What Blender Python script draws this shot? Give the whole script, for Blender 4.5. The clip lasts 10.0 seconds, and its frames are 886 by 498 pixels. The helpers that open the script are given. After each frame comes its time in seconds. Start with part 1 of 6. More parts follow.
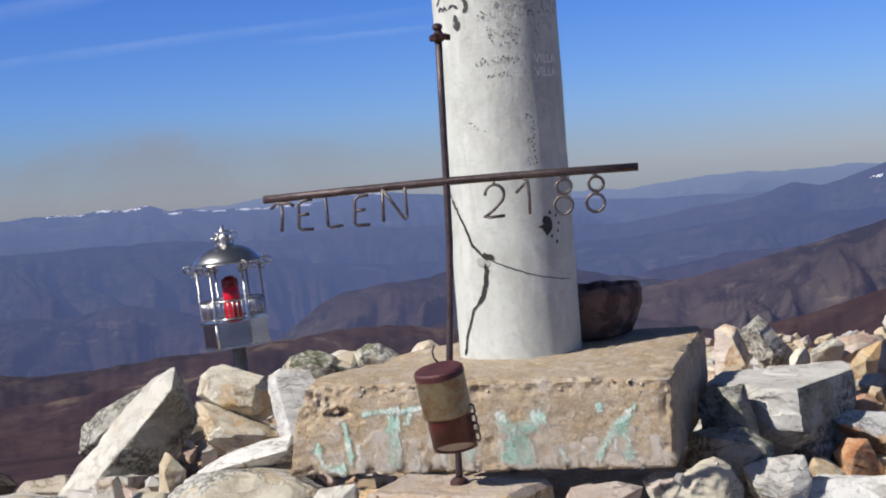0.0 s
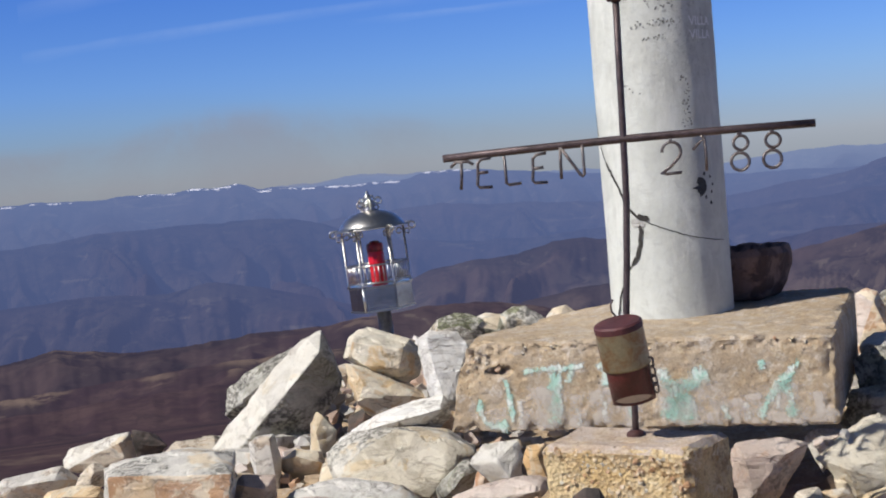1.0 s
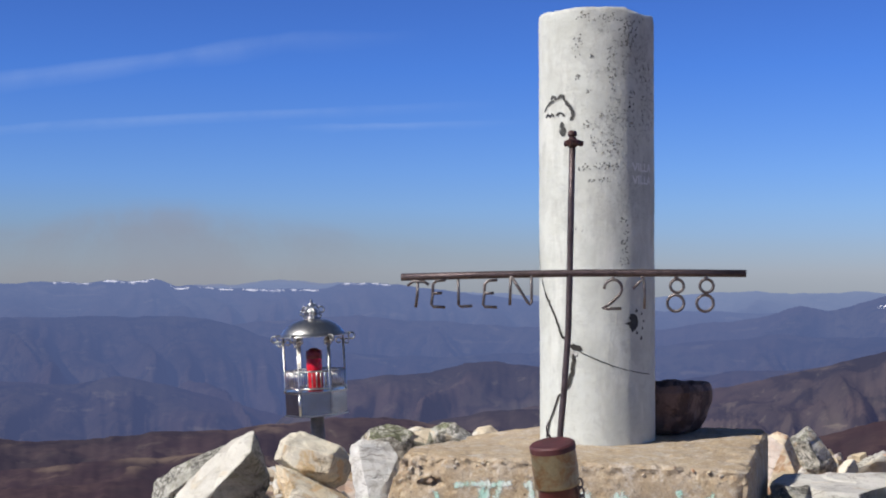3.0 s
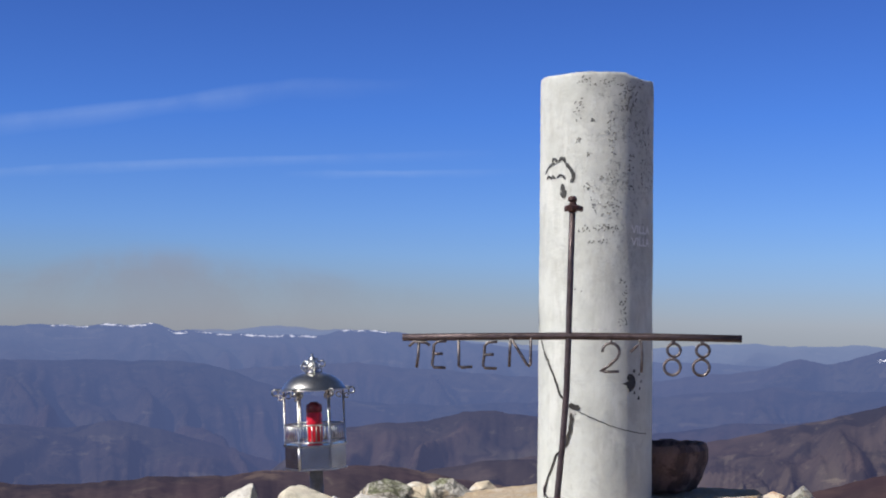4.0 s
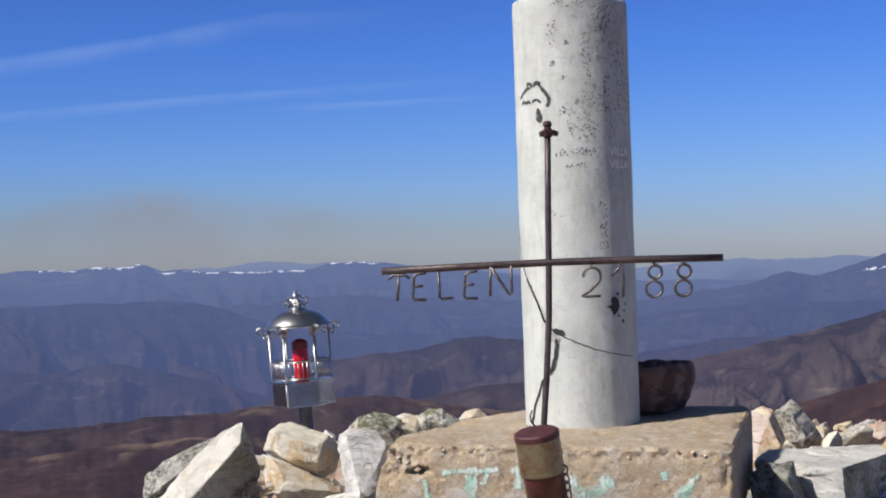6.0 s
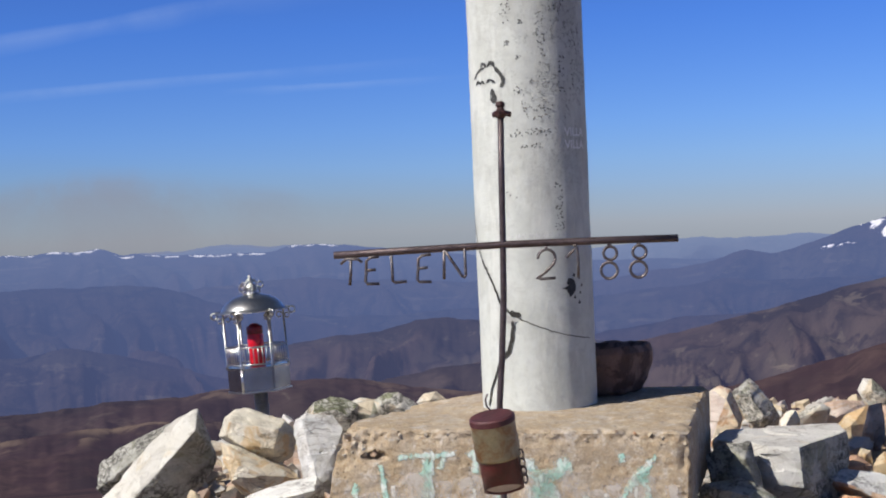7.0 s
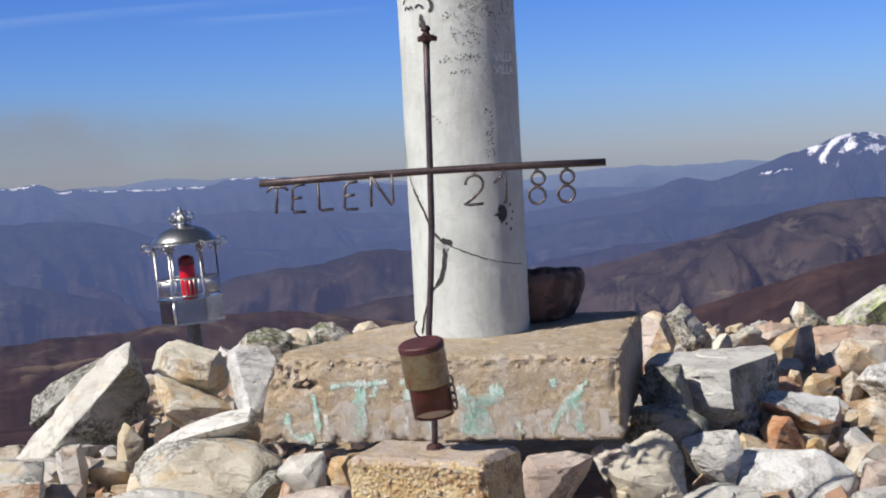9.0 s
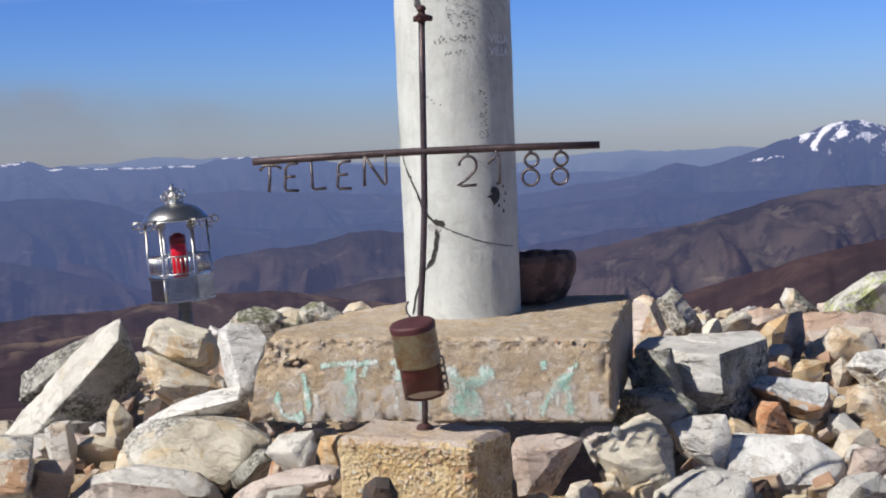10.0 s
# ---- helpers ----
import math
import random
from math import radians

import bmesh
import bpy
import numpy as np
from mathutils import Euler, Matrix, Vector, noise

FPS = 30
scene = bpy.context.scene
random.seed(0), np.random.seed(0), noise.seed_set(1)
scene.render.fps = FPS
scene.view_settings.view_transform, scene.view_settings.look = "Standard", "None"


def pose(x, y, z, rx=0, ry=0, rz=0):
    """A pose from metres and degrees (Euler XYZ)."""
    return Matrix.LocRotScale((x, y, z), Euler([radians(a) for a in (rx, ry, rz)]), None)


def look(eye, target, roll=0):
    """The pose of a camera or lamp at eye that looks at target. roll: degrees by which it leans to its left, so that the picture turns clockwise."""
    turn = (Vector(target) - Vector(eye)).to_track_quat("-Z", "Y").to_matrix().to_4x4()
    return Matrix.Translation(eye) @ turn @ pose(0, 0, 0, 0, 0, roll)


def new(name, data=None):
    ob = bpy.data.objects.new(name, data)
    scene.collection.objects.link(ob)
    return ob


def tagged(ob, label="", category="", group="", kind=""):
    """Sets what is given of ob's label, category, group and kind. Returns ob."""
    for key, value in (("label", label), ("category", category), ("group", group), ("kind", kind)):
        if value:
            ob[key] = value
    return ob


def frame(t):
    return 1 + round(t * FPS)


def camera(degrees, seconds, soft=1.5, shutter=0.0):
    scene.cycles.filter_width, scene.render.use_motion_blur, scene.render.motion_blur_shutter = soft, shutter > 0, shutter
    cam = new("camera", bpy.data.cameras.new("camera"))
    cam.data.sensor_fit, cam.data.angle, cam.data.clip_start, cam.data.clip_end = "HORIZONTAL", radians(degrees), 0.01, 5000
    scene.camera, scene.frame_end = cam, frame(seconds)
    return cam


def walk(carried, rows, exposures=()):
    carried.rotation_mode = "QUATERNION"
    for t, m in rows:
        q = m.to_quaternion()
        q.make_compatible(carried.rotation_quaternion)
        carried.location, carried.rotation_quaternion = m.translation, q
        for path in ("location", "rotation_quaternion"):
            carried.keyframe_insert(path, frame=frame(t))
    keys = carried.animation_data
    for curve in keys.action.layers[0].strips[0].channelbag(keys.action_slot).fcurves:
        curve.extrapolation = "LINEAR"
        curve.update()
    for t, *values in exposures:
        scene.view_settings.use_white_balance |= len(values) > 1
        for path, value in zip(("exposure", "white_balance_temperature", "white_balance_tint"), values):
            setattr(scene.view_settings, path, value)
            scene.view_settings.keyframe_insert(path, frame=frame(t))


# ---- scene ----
cam = camera(34.1, 10.0, soft=1.95)
PATH = [
    (0, (0.166, -3.538, 0.434), (-0.024, -1.55, 0.335), -4.6),
    (0.2, (0.161, -3.536, 0.433), (-0.068, -1.552, 0.336), -3.6),
    (0.5, (0.118, -3.538, 0.421), (-0.15, -1.558, 0.329), -2.7),
    (0.8, (0.055, -3.577, 0.406), (-0.259, -1.604, 0.309), -3.5),
    (1, (0.011, -3.619, 0.415), (-0.302, -1.648, 0.294), -5.0),
    (1.2, (-0.009, -3.661, 0.414), (-0.3, -1.686, 0.287), -4.5),
    (1.5, (-0.025, -3.703, 0.428), (-0.296, -1.724, 0.332), -5.0),
    (1.7, (-0.021, -3.727, 0.42), (-0.256, -1.742, 0.362), -3.5),
    (2, (-0.022, -3.743, 0.423), (-0.204, -1.752, 0.397), -2.9),
    (2.2, (-0.019, -3.758, 0.421), (-0.185, -1.765, 0.426), -2.8),
    (2.5, (-0.028, -3.777, 0.425), (-0.189, -1.784, 0.459), -1.7),
    (2.8, (-0.028, -3.784, 0.413), (-0.211, -1.793, 0.439), 0.3),
    (3, (-0.034, -3.808, 0.426), (-0.228, -1.817, 0.46), -0.1),
    (3.2, (-0.039, -3.824, 0.44), (-0.259, -1.837, 0.493), 0.2),
    (4.3, (-0.024, -3.865, 0.452), (-0.203, -1.876, 0.556), 0.6),
    (4.5, (-0.018, -3.859, 0.453), (-0.183, -1.868, 0.551), 0.2),
    (4.8, (-0.025, -3.859, 0.456), (-0.199, -1.868, 0.534), -0.1),
    (5, (-0.025, -3.848, 0.449), (-0.202, -1.857, 0.506), 0.1),
    (5.5, (-0.033, -3.842, 0.454), (-0.213, -1.85, 0.458), 1.6),
    (5.8, (-0.029, -3.832, 0.468), (-0.218, -1.841, 0.468), -0.7),
    (6, (-0.019, -3.83, 0.458), (-0.194, -1.837, 0.459), -1.9),
    (6.2, (-0.01, -3.818, 0.457), (-0.165, -1.824, 0.447), -2.1),
    (7.5, (-0.005, -3.787, 0.468), (-0.112, -1.79, 0.44), -2.7),
    (8, (0.005, -3.779, 0.476), (-0.085, -1.781, 0.448), -2.9),
    (8.2, (0.006, -3.778, 0.47), (-0.09, -1.78, 0.438), -2.7),
    (8.5, (0.011, -3.776, 0.459), (-0.083, -1.779, 0.383), -2.6),
    (8.7, (0.014, -3.77, 0.457), (-0.076, -1.774, 0.368), -3.4),
    (9, (0.018, -3.772, 0.45), (-0.027, -1.776, 0.324), -3.1),
    (9.5, (0.017, -3.771, 0.452), (-0.001, -1.776, 0.307), -2.5),
    (10, (0.014, -3.771, 0.447), (-0.019, -1.777, 0.296), -2.3),
]
walk(cam, [(t, look(eye, target, roll)) for t, eye, target, roll in PATH])

# ---- light ----
SUN_AZ, SUN_EL = radians(235.7), radians(41)      # compass bearing from +y, clockwise
world = bpy.data.worlds.new("world")
scene.world = world
world.use_nodes = True


def node(tree, kind, **inputs):
    n = tree.nodes.new(kind)
    for key, value in inputs.items():
        n.inputs[key.replace("_", " ")].default_value = value
    return n


def ramp_of(tree, stops, source):
    r = tree.nodes.new("ShaderNodeValToRGB")
    els = r.color_ramp.elements
    while len(els) < len(stops):
        els.new(0.5)
    for e, (p, c) in zip(els, stops):
        e.position, e.color = p, (*c, 1.0)
    tree.links.new(source, r.inputs["Fac"])
    return r.outputs["Color"]


def mixed(tree, fac, a, b, blend="MIX"):
    m = tree.nodes.new("ShaderNodeMix")
    m.data_type, m.blend_type = "RGBA", blend
    for socket, value in (("Factor", fac), ("A", a), ("B", b)):
        if isinstance(value, tuple):
            m.inputs[socket].default_value = (*value, 1.0)
        elif isinstance(value, float):
            m.inputs[socket].default_value = value
        else:
            tree.links.new(value, m.inputs[socket])
    return m.outputs["Result"]


def noise_at(tree, vec, scale, detail=5.0, rough=0.6, distortion=0.0):
    n = node(tree, "ShaderNodeTexNoise", Scale=scale, Detail=detail, Roughness=rough, Distortion=distortion)
    tree.links.new(vec, n.inputs["Vector"])
    return n.outputs["Fac"]


def step_at(tree, fac, lo, hi):
    m = node(tree, "ShaderNodeMapRange", From_Min=lo, From_Max=hi)
    m.interpolation_type = "SMOOTHSTEP"
    tree.links.new(fac, m.inputs["Value"])
    return m.outputs["Result"]


def times(tree, a, b):
    m = tree.nodes.new("ShaderNodeMath")
    m.operation = "MULTIPLY"
    for i, v in enumerate((a, b)):
        if isinstance(v, float):
            m.inputs[i].default_value = v
        else:
            tree.links.new(v, m.inputs[i])
    return m.outputs[0]


wt = world.node_tree
sky = wt.nodes.new("ShaderNodeTexSky")
sky.sky_type, sky.sun_disc = "NISHITA", False
sky.sun_elevation, sky.sun_rotation = SUN_EL, SUN_AZ
sky.altitude, sky.air_density, sky.dust_density, sky.ozone_density = 2188, 1.0, 0.6, 2.0
# hazy layer along the horizon, the same all round, under a deep blue sky
coord = wt.nodes.new("ShaderNodeTexCoord")
split = wt.nodes.new("ShaderNodeSeparateXYZ")
wt.links.new(coord.outputs["Generated"], split.inputs[0])
tint = ramp_of(wt, [(0.0, (0.405, 0.482, 0.765)), (0.02, (0.405, 0.502, 0.80)), (0.045, (0.40, 0.55, 0.92)), (0.07, (0.37, 0.555, 1.0)), (0.14, (0.28, 0.51, 1.08)), (0.24, (0.26, 0.44, 0.97)), (0.42, (0.42, 0.43, 0.51)), (1.0, (0.62, 0.48, 0.40))], split.outputs["Z"])
mul = wt.nodes.new("ShaderNodeMix")
mul.data_type, mul.blend_type = "RGBA", "MULTIPLY"
mul.inputs["Factor"].default_value = 1.0
wt.links.new(sky.outputs["Color"], mul.inputs["A"])
wt.links.new(tint, mul.inputs["B"])
slope = node(wt, "ShaderNodeMapRange", From_Min=-0.32, From_Max=0.08, To_Min=-0.004, To_Max=0.034)
wt.links.new(split.outputs["X"], slope.inputs["Value"])
lift = wt.nodes.new("ShaderNodeMath")
wt.links.new(split.outputs["Z"], lift.inputs[0])
wt.links.new(slope.outputs[0], lift.inputs[1])
lowband = ramp_of(wt, [(0.0, (1.0, 1.0, 1.0)), (0.030, (0.9, 0.9, 0.9)), (0.060, (0.0, 0.0, 0.0)), (1.0, (0.0, 0.0, 0.0))], lift.outputs[0])
smoke = mixed(wt, times(wt, lowband, 0.85), mul.outputs["Result"], mixed(wt, 1.0, mul.outputs["Result"], (1.02, 0.925, 0.825), "MULTIPLY"))
bg = wt.nodes["Background"]
bg.inputs["Strength"].default_value = 0.11
wt.links.new(smoke, bg.inputs["Color"])

sun = new("sun", bpy.data.lights.new("sun", "SUN"))
sun.data.energy, sun.data.angle, sun.data.color = 5.7, radians(0.5), (1.0, 0.953, 0.892)
to_sun = Vector((math.sin(SUN_AZ) * math.cos(SUN_EL), math.cos(SUN_AZ) * math.cos(SUN_EL), math.sin(SUN_EL)))
sun.matrix_world = look(to_sun * 50, (0, 0, 0))


# ---- materials ----
def begin(name, rough=0.85, metal=0.0):
    mat = bpy.data.materials.new(name)
    mat.use_nodes = True
    t = mat.node_tree
    p = t.nodes["Principled BSDF"]
    p.inputs["Roughness"].default_value, p.inputs["Metallic"].default_value = rough, metal
    return mat, t, p, t.nodes.new("ShaderNodeTexCoord").outputs["Object"]


def bumped(t, p, height, strength, distance=0.01):
    b = node(t, "ShaderNodeBump", Strength=strength, Distance=distance)
    t.links.new(height, b.inputs["Height"])
    t.links.new(b.outputs["Normal"], p.inputs["Normal"])


def shifted(t, vec):
    """Coordinates moved by each object's own random number, so that no two pieces share a pattern."""
    info = t.nodes.new("ShaderNodeObjectInfo")
    m = t.nodes.new("ShaderNodeVectorMath")
    m.operation = "MULTIPLY_ADD"
    t.links.new(info.outputs["Random"], m.inputs[0])
    m.inputs[1].default_value = (37.0, 53.0, 71.0)
    t.links.new(vec, m.inputs[2])
    return m.outputs[0], info.outputs["Random"]


def stone_material(name, light, dark, stain, lichen, stain_amount=0.5, lichen_amount=0.4, stain_scale=4.2, joints=1.0):
    """Broken quartzite: bedded bands, facets of their own tone, rusty skins, black lichen specks."""
    mat, t, p, vec = begin(name, 0.80)
    vec, rnd = shifted(t, vec)
    warp = t.nodes.new("ShaderNodeVectorMath")
    warp.operation = "MULTIPLY_ADD"
    wn = node(t, "ShaderNodeTexNoise", Scale=9.0, Detail=4.0)
    t.links.new(vec, wn.inputs["Vector"])
    t.links.new(wn.outputs["Color"], warp.inputs[0])
    warp.inputs[1].default_value = (0.08, 0.08, 0.08)
    t.links.new(vec, warp.inputs[2])
    bent = warp.outputs[0]
    bed = t.nodes.new("ShaderNodeMapping")
    bed.inputs["Scale"].default_value, bed.inputs["Rotation"].default_value = (1.0, 1.3, 6.5), (0.45, 0.35, 0.2)
    t.links.new(bent, bed.inputs["Vector"])
    bands = noise_at(t, bed.outputs[0], 4.0, 8, 0.66, 0.3)
    col = mixed(t, step_at(t, noise_at(t, bent, 7, 8, 0.68), 0.38, 0.64), light, dark)
    col = mixed(t, times(t, step_at(t, bands, 0.50, 0.62), 0.55), col, dark)
    # rusty and ochre skins: hard-edged where a layer has come off
    skin = step_at(t, noise_at(t, bent, stain_scale, 7, 0.66, 1.0), 0.61 - 0.22 * stain_amount, 0.645 - 0.20 * stain_amount)
    col = mixed(t, times(t, skin, 0.62), col, stain)
    col = mixed(t, times(t, step_at(t, bands, 0.60, 0.66), 0.25 + 0.4 * stain_amount), col, stain)
    facet = node(t, "ShaderNodeTexVoronoi", Scale=15.0)
    t.links.new(bent, facet.inputs["Vector"])
    pick = t.nodes.new("ShaderNodeSeparateColor")
    t.links.new(facet.outputs["Color"], pick.inputs[0])
    col = mixed(t, 0.75, col, ramp_of(t, [(0.0, (0.76, 0.74, 0.72)), (0.35, (1.0, 1.0, 1.0)), (1.0, (1.12, 1.11, 1.09))], pick.outputs["Red"]), "MULTIPLY")
    patch = step_at(t, noise_at(t, bent, 5.5, 5, 0.6, 0.5), 0.62 - 0.30 * lichen_amount, 0.72 - 0.26 * lichen_amount)
    speck = step_at(t, noise_at(t, vec, 68, 8, 0.76), 0.44, 0.55)
    col = mixed(t, times(t, times(t, patch, speck), 0.9), col, lichen)
    dots = step_at(t, noise_at(t, vec, 150, 5, 0.68), 0.60, 0.66)
    col = mixed(t, times(t, dots, 0.12 + 0.42 * min(1.0, lichen_amount)), col, lichen)
    # thin dark joints along the bedding, and a few across it
    line = ramp_of(t, [(0.0, (1.0, 1.0, 1.0)), (0.488, (1.0, 1.0, 1.0)), (0.5, (0.36, 0.31, 0.27)), (0.512, (1.0, 1.0, 1.0))], noise_at(t, bed.outputs[0], 2.0, 7, 0.62, 0.4))
    col = mixed(t, times(t, step_at(t, noise_at(t, vec, 7.0, 3, 0.5), 0.45, 0.56), 0.85 * joints), col, mixed(t, 1.0, col, line, "MULTIPLY"))
    col = mixed(t, 1.0, col, ramp_of(t, [(0.0, (0.90, 0.905, 0.89)), (1.0, (1.06, 1.07, 1.07))], rnd), "MULTIPLY")
    joint = node(t, "ShaderNodeTexVoronoi", Scale=6.0)
    joint.feature = "DISTANCE_TO_EDGE"
    t.links.new(bed.outputs[0], joint.inputs["Vector"])
    hair = ramp_of(t, [(0.0, (0.30, 0.26, 0.23)), (0.012, (0.55, 0.51, 0.47)), (0.028, (1.0, 1.0, 1.0))], joint.outputs["Distance"])
    col = mixed(t, times(t, step_at(t, noise_at(t, vec, 9.0, 4, 0.55), 0.53, 0.60), 0.7 * joints), col, mixed(t, 1.0, col, hair, "MULTIPLY"))
    grime = ramp_of(t, [(0.36, (0.50, 0.46, 0.40)), (0.46, (1.0, 1.0, 1.0))], noise_at(t, bent, 12, 9, 0.72, 0.8))
    col = mixed(t, 0.5, col, grime, "MULTIPLY")
    grain = ramp_of(t, [(0.35, (0.44, 0.41, 0.38)), (0.43, (0.97, 0.97, 0.96)), (0.66, (1.0, 1.0, 1.0))], noise_at(t, bent, 75, 9, 0.8, 0.4))
    col = mixed(t, 0.8, col, grain, "MULTIPLY")
    t.links.new(col, p.inputs["Base Color"])
    h = mixed(t, 0.14, noise_at(t, bent, 34, 12, 0.80), bands)
    h = mixed(t, 0.15, h, pick.outputs["Green"])
    h = mixed(t, 0.10, h, line)
    h = mixed(t, 0.10, h, hair)
    bumped(t, p, h, 0.95, 0.016)
    return mat


BLACKISH = (0.05, 0.048, 0.042)
QUARTZ = stone_material("white_quartzite", (0.72, 0.69, 0.635), (0.61, 0.575, 0.51), (0.66, 0.52, 0.33), (0.12, 0.115, 0.10), 0.40, 0.42)
CLEAN = stone_material("clean_white_quartzite", (0.73, 0.70, 0.645), (0.65, 0.615, 0.55), (0.64, 0.55, 0.41), (0.30, 0.27, 0.23), 0.15, 0.0, 4.2, 0.15)
WHITE = stone_material("bright_white_quartzite", (0.78, 0.76, 0.73), (0.68, 0.655, 0.62), (0.64, 0.55, 0.44), (0.36, 0.33, 0.30), 0.15, 0.12, 4.2, 0.6)
CREAM = stone_material("cream_quartzite", (0.80, 0.74, 0.63), (0.70, 0.60, 0.45), (0.66, 0.44, 0.20), (0.34, 0.29, 0.22), 0.55, 0.12)
OCHRE = stone_material("ochre_quartzite", (0.74, 0.62, 0.45), (0.66, 0.50, 0.31), (0.60, 0.34, 0.12), (0.36, 0.28, 0.19), 0.5, 0.12)
TAN = stone_material("tan_quartzite", (0.71, 0.645, 0.55), (0.60, 0.52, 0.42), (0.56, 0.38, 0.21), (0.22, 0.19, 0.16), 0.35, 0.25)
GREY = stone_material("grey_quartzite", (0.71, 0.68, 0.635), (0.57, 0.54, 0.50), (0.58, 0.45, 0.32), (0.16, 0.15, 0.13), 0.25, 0.28)
RUST = stone_material("rust_stained_quartzite", (0.68, 0.58, 0.48), (0.56, 0.38, 0.25), (0.52, 0.22, 0.09), (0.28, 0.20, 0.15), 0.5, 0.2)
PINK = stone_material("pinkish_quartzite", (0.66, 0.57, 0.51), (0.54, 0.43, 0.37), (0.55, 0.35, 0.23), (0.24, 0.20, 0.18), 0.35, 0.2)
# dark lichen; also stands in for shade on blocks beside the slab
LICHEN_AND_SHADE = stone_material("lichened_and_shaded_stone", (0.58, 0.56, 0.51), (0.36, 0.35, 0.31), (0.28, 0.28, 0.19), (0.085, 0.08, 0.07), 0.4, 0.56)
PALE = stone_material("pale_yellowish_quartzite", (0.68, 0.635, 0.54), (0.61, 0.55, 0.44), (0.62, 0.47, 0.27), (0.40, 0.36, 0.28), 0.22, 0.05, 4.2, 0.6)
SMOOTH = stone_material("smooth_pale_grey_quartzite", (0.72, 0.695, 0.655), (0.64, 0.61, 0.57), (0.70, 0.60, 0.48), (0.42, 0.40, 0.37), 0.15, 0.05)
SPECKLED = stone_material("speckled_grey_quartzite", (0.72, 0.71, 0.69), (0.62, 0.61, 0.60), (0.80, 0.78, 0.75), (0.22, 0.21, 0.20), 0.35, 0.35)
MOSS = stone_material("mossy_stone", (0.64, 0.62, 0.56), (0.44, 0.43, 0.37), (0.14, 0.17, 0.03), (0.09, 0.09, 0.05), 0.58, 0.6, 17.0)
VEINED = stone_material("white_veined_quartzite", (0.85, 0.835, 0.805), (0.75, 0.725, 0.69), (0.56, 0.48, 0.40), (0.24, 0.22, 0.20), 0.10, 0.28, 4.2, 1.15)
STREAKED = stone_material("rust_streaked_quartzite", (0.80, 0.70, 0.56), (0.72, 0.54, 0.34), (0.46, 0.19, 0.06), (0.30, 0.19, 0.12), 0.62, 0.15, 6.0)
ORANGE = stone_material("orange_stained_quartzite", (0.66, 0.40, 0.24), (0.56, 0.28, 0.14), (0.54, 0.20, 0.07), (0.26, 0.16, 0.11), 0.6, 0.1)
YELLOW_LICHEN = stone_material("yellow_lichened_stone", (0.62, 0.60, 0.55), (0.48, 0.46, 0.42), (0.40, 0.50, 0.07), (0.14, 0.14, 0.10), 0.40, 0.5, 8.0)
# near-black stone; on most of its blocks it stands in for shade
DARK_AND_SHADE = stone_material("dark_stone_and_shade", (0.12, 0.09, 0.08), (0.075, 0.06, 0.052), (0.15, 0.085, 0.06), BLACKISH, 0.4, 0.4)


def concrete_material(name, light, dark, pale, grit, pebble=0.0):
    mat, t, p, vec = begin(name, 0.9)
    col = mixed(t, step_at(t, noise_at(t, vec, 8, 9, 0.72, 0.5), 0.40, 0.60), light, dark)
    col = mixed(t, times(t, step_at(t, noise_at(t, vec, 24, 9, 0.74, 0.6), 0.50, 0.62), 0.75), col, pale)
    col = mixed(t, times(t, step_at(t, noise_at(t, vec, 50, 8, 0.75), 0.56, 0.64), 0.7), col, grit)
    vor = node(t, "ShaderNodeTexVoronoi", Scale=125.0)
    t.links.new(vec, vor.inputs["Vector"])
    pick = t.nodes.new("ShaderNodeSeparateColor")
    t.links.new(vor.outputs["Color"], pick.inputs[0])
    stones = ramp_of(t, [(0.0, (0.24, 0.14, 0.06)), (0.3, (0.62, 0.48, 0.28)), (0.55, (0.44, 0.27, 0.11)), (0.8, (0.74, 0.63, 0.44)), (1.0, (0.52, 0.38, 0.21))], pick.outputs["Red"])
    amount = times(t, step_at(t, noise_at(t, vec, 19, 5, 0.6), 0.42, 0.6), 0.35 + 0.9 * pebble)
    col = mixed(t, amount, col, stones)
    pits = node(t, "ShaderNodeTexVoronoi", Scale=42.0)
    t.links.new(vec, pits.inputs["Vector"])
    hole = ramp_of(t, [(0.0, (0.25, 0.22, 0.2)), (0.10, (0.4, 0.36, 0.33)), (0.17, (1.0, 1.0, 1.0))], pits.outputs["Distance"])
    col = mixed(t, times(t, step_at(t, noise_at(t, vec, 8, 4, 0.6), 0.48, 0.62), 0.9 - 0.7 * pebble), col, mixed(t, 1.0, col, hole, "MULTIPLY"))
    col = mixed(t, 0.55, col, ramp_of(t, [(0.32, (0.4, 0.37, 0.33)), (0.62, (1.0, 1.0, 1.0))], noise_at(t, vec, 210, 5, 0.7)), "MULTIPLY")
    t.links.new(col, p.inputs["Base Color"])
    h = mixed(t, 0.25 + 0.3 * pebble, noise_at(t, vec, 55, 12, 0.8), vor.outputs["Distance"])
    h = mixed(t, 0.2, h, hole)
    bumped(t, p, h, 0.9, 0.0055 + 0.012 * pebble)
    return mat


SLAB = concrete_material("weathered_concrete", (0.455, 0.378, 0.288), (0.395, 0.305, 0.205), (0.555, 0.505, 0.445), (0.12, 0.095, 0.075))
COARSE = concrete_material("pebbly_concrete", (0.72, 0.57, 0.33), (0.62, 0.44, 0.21), (0.80, 0.70, 0.50), (0.24, 0.16, 0.08), 0.8)
CAP = concrete_material("smooth_pinkish_cement", (0.52, 0.43, 0.36), (0.46, 0.36, 0.28), (0.58, 0.52, 0.47), (0.2, 0.15, 0.11))


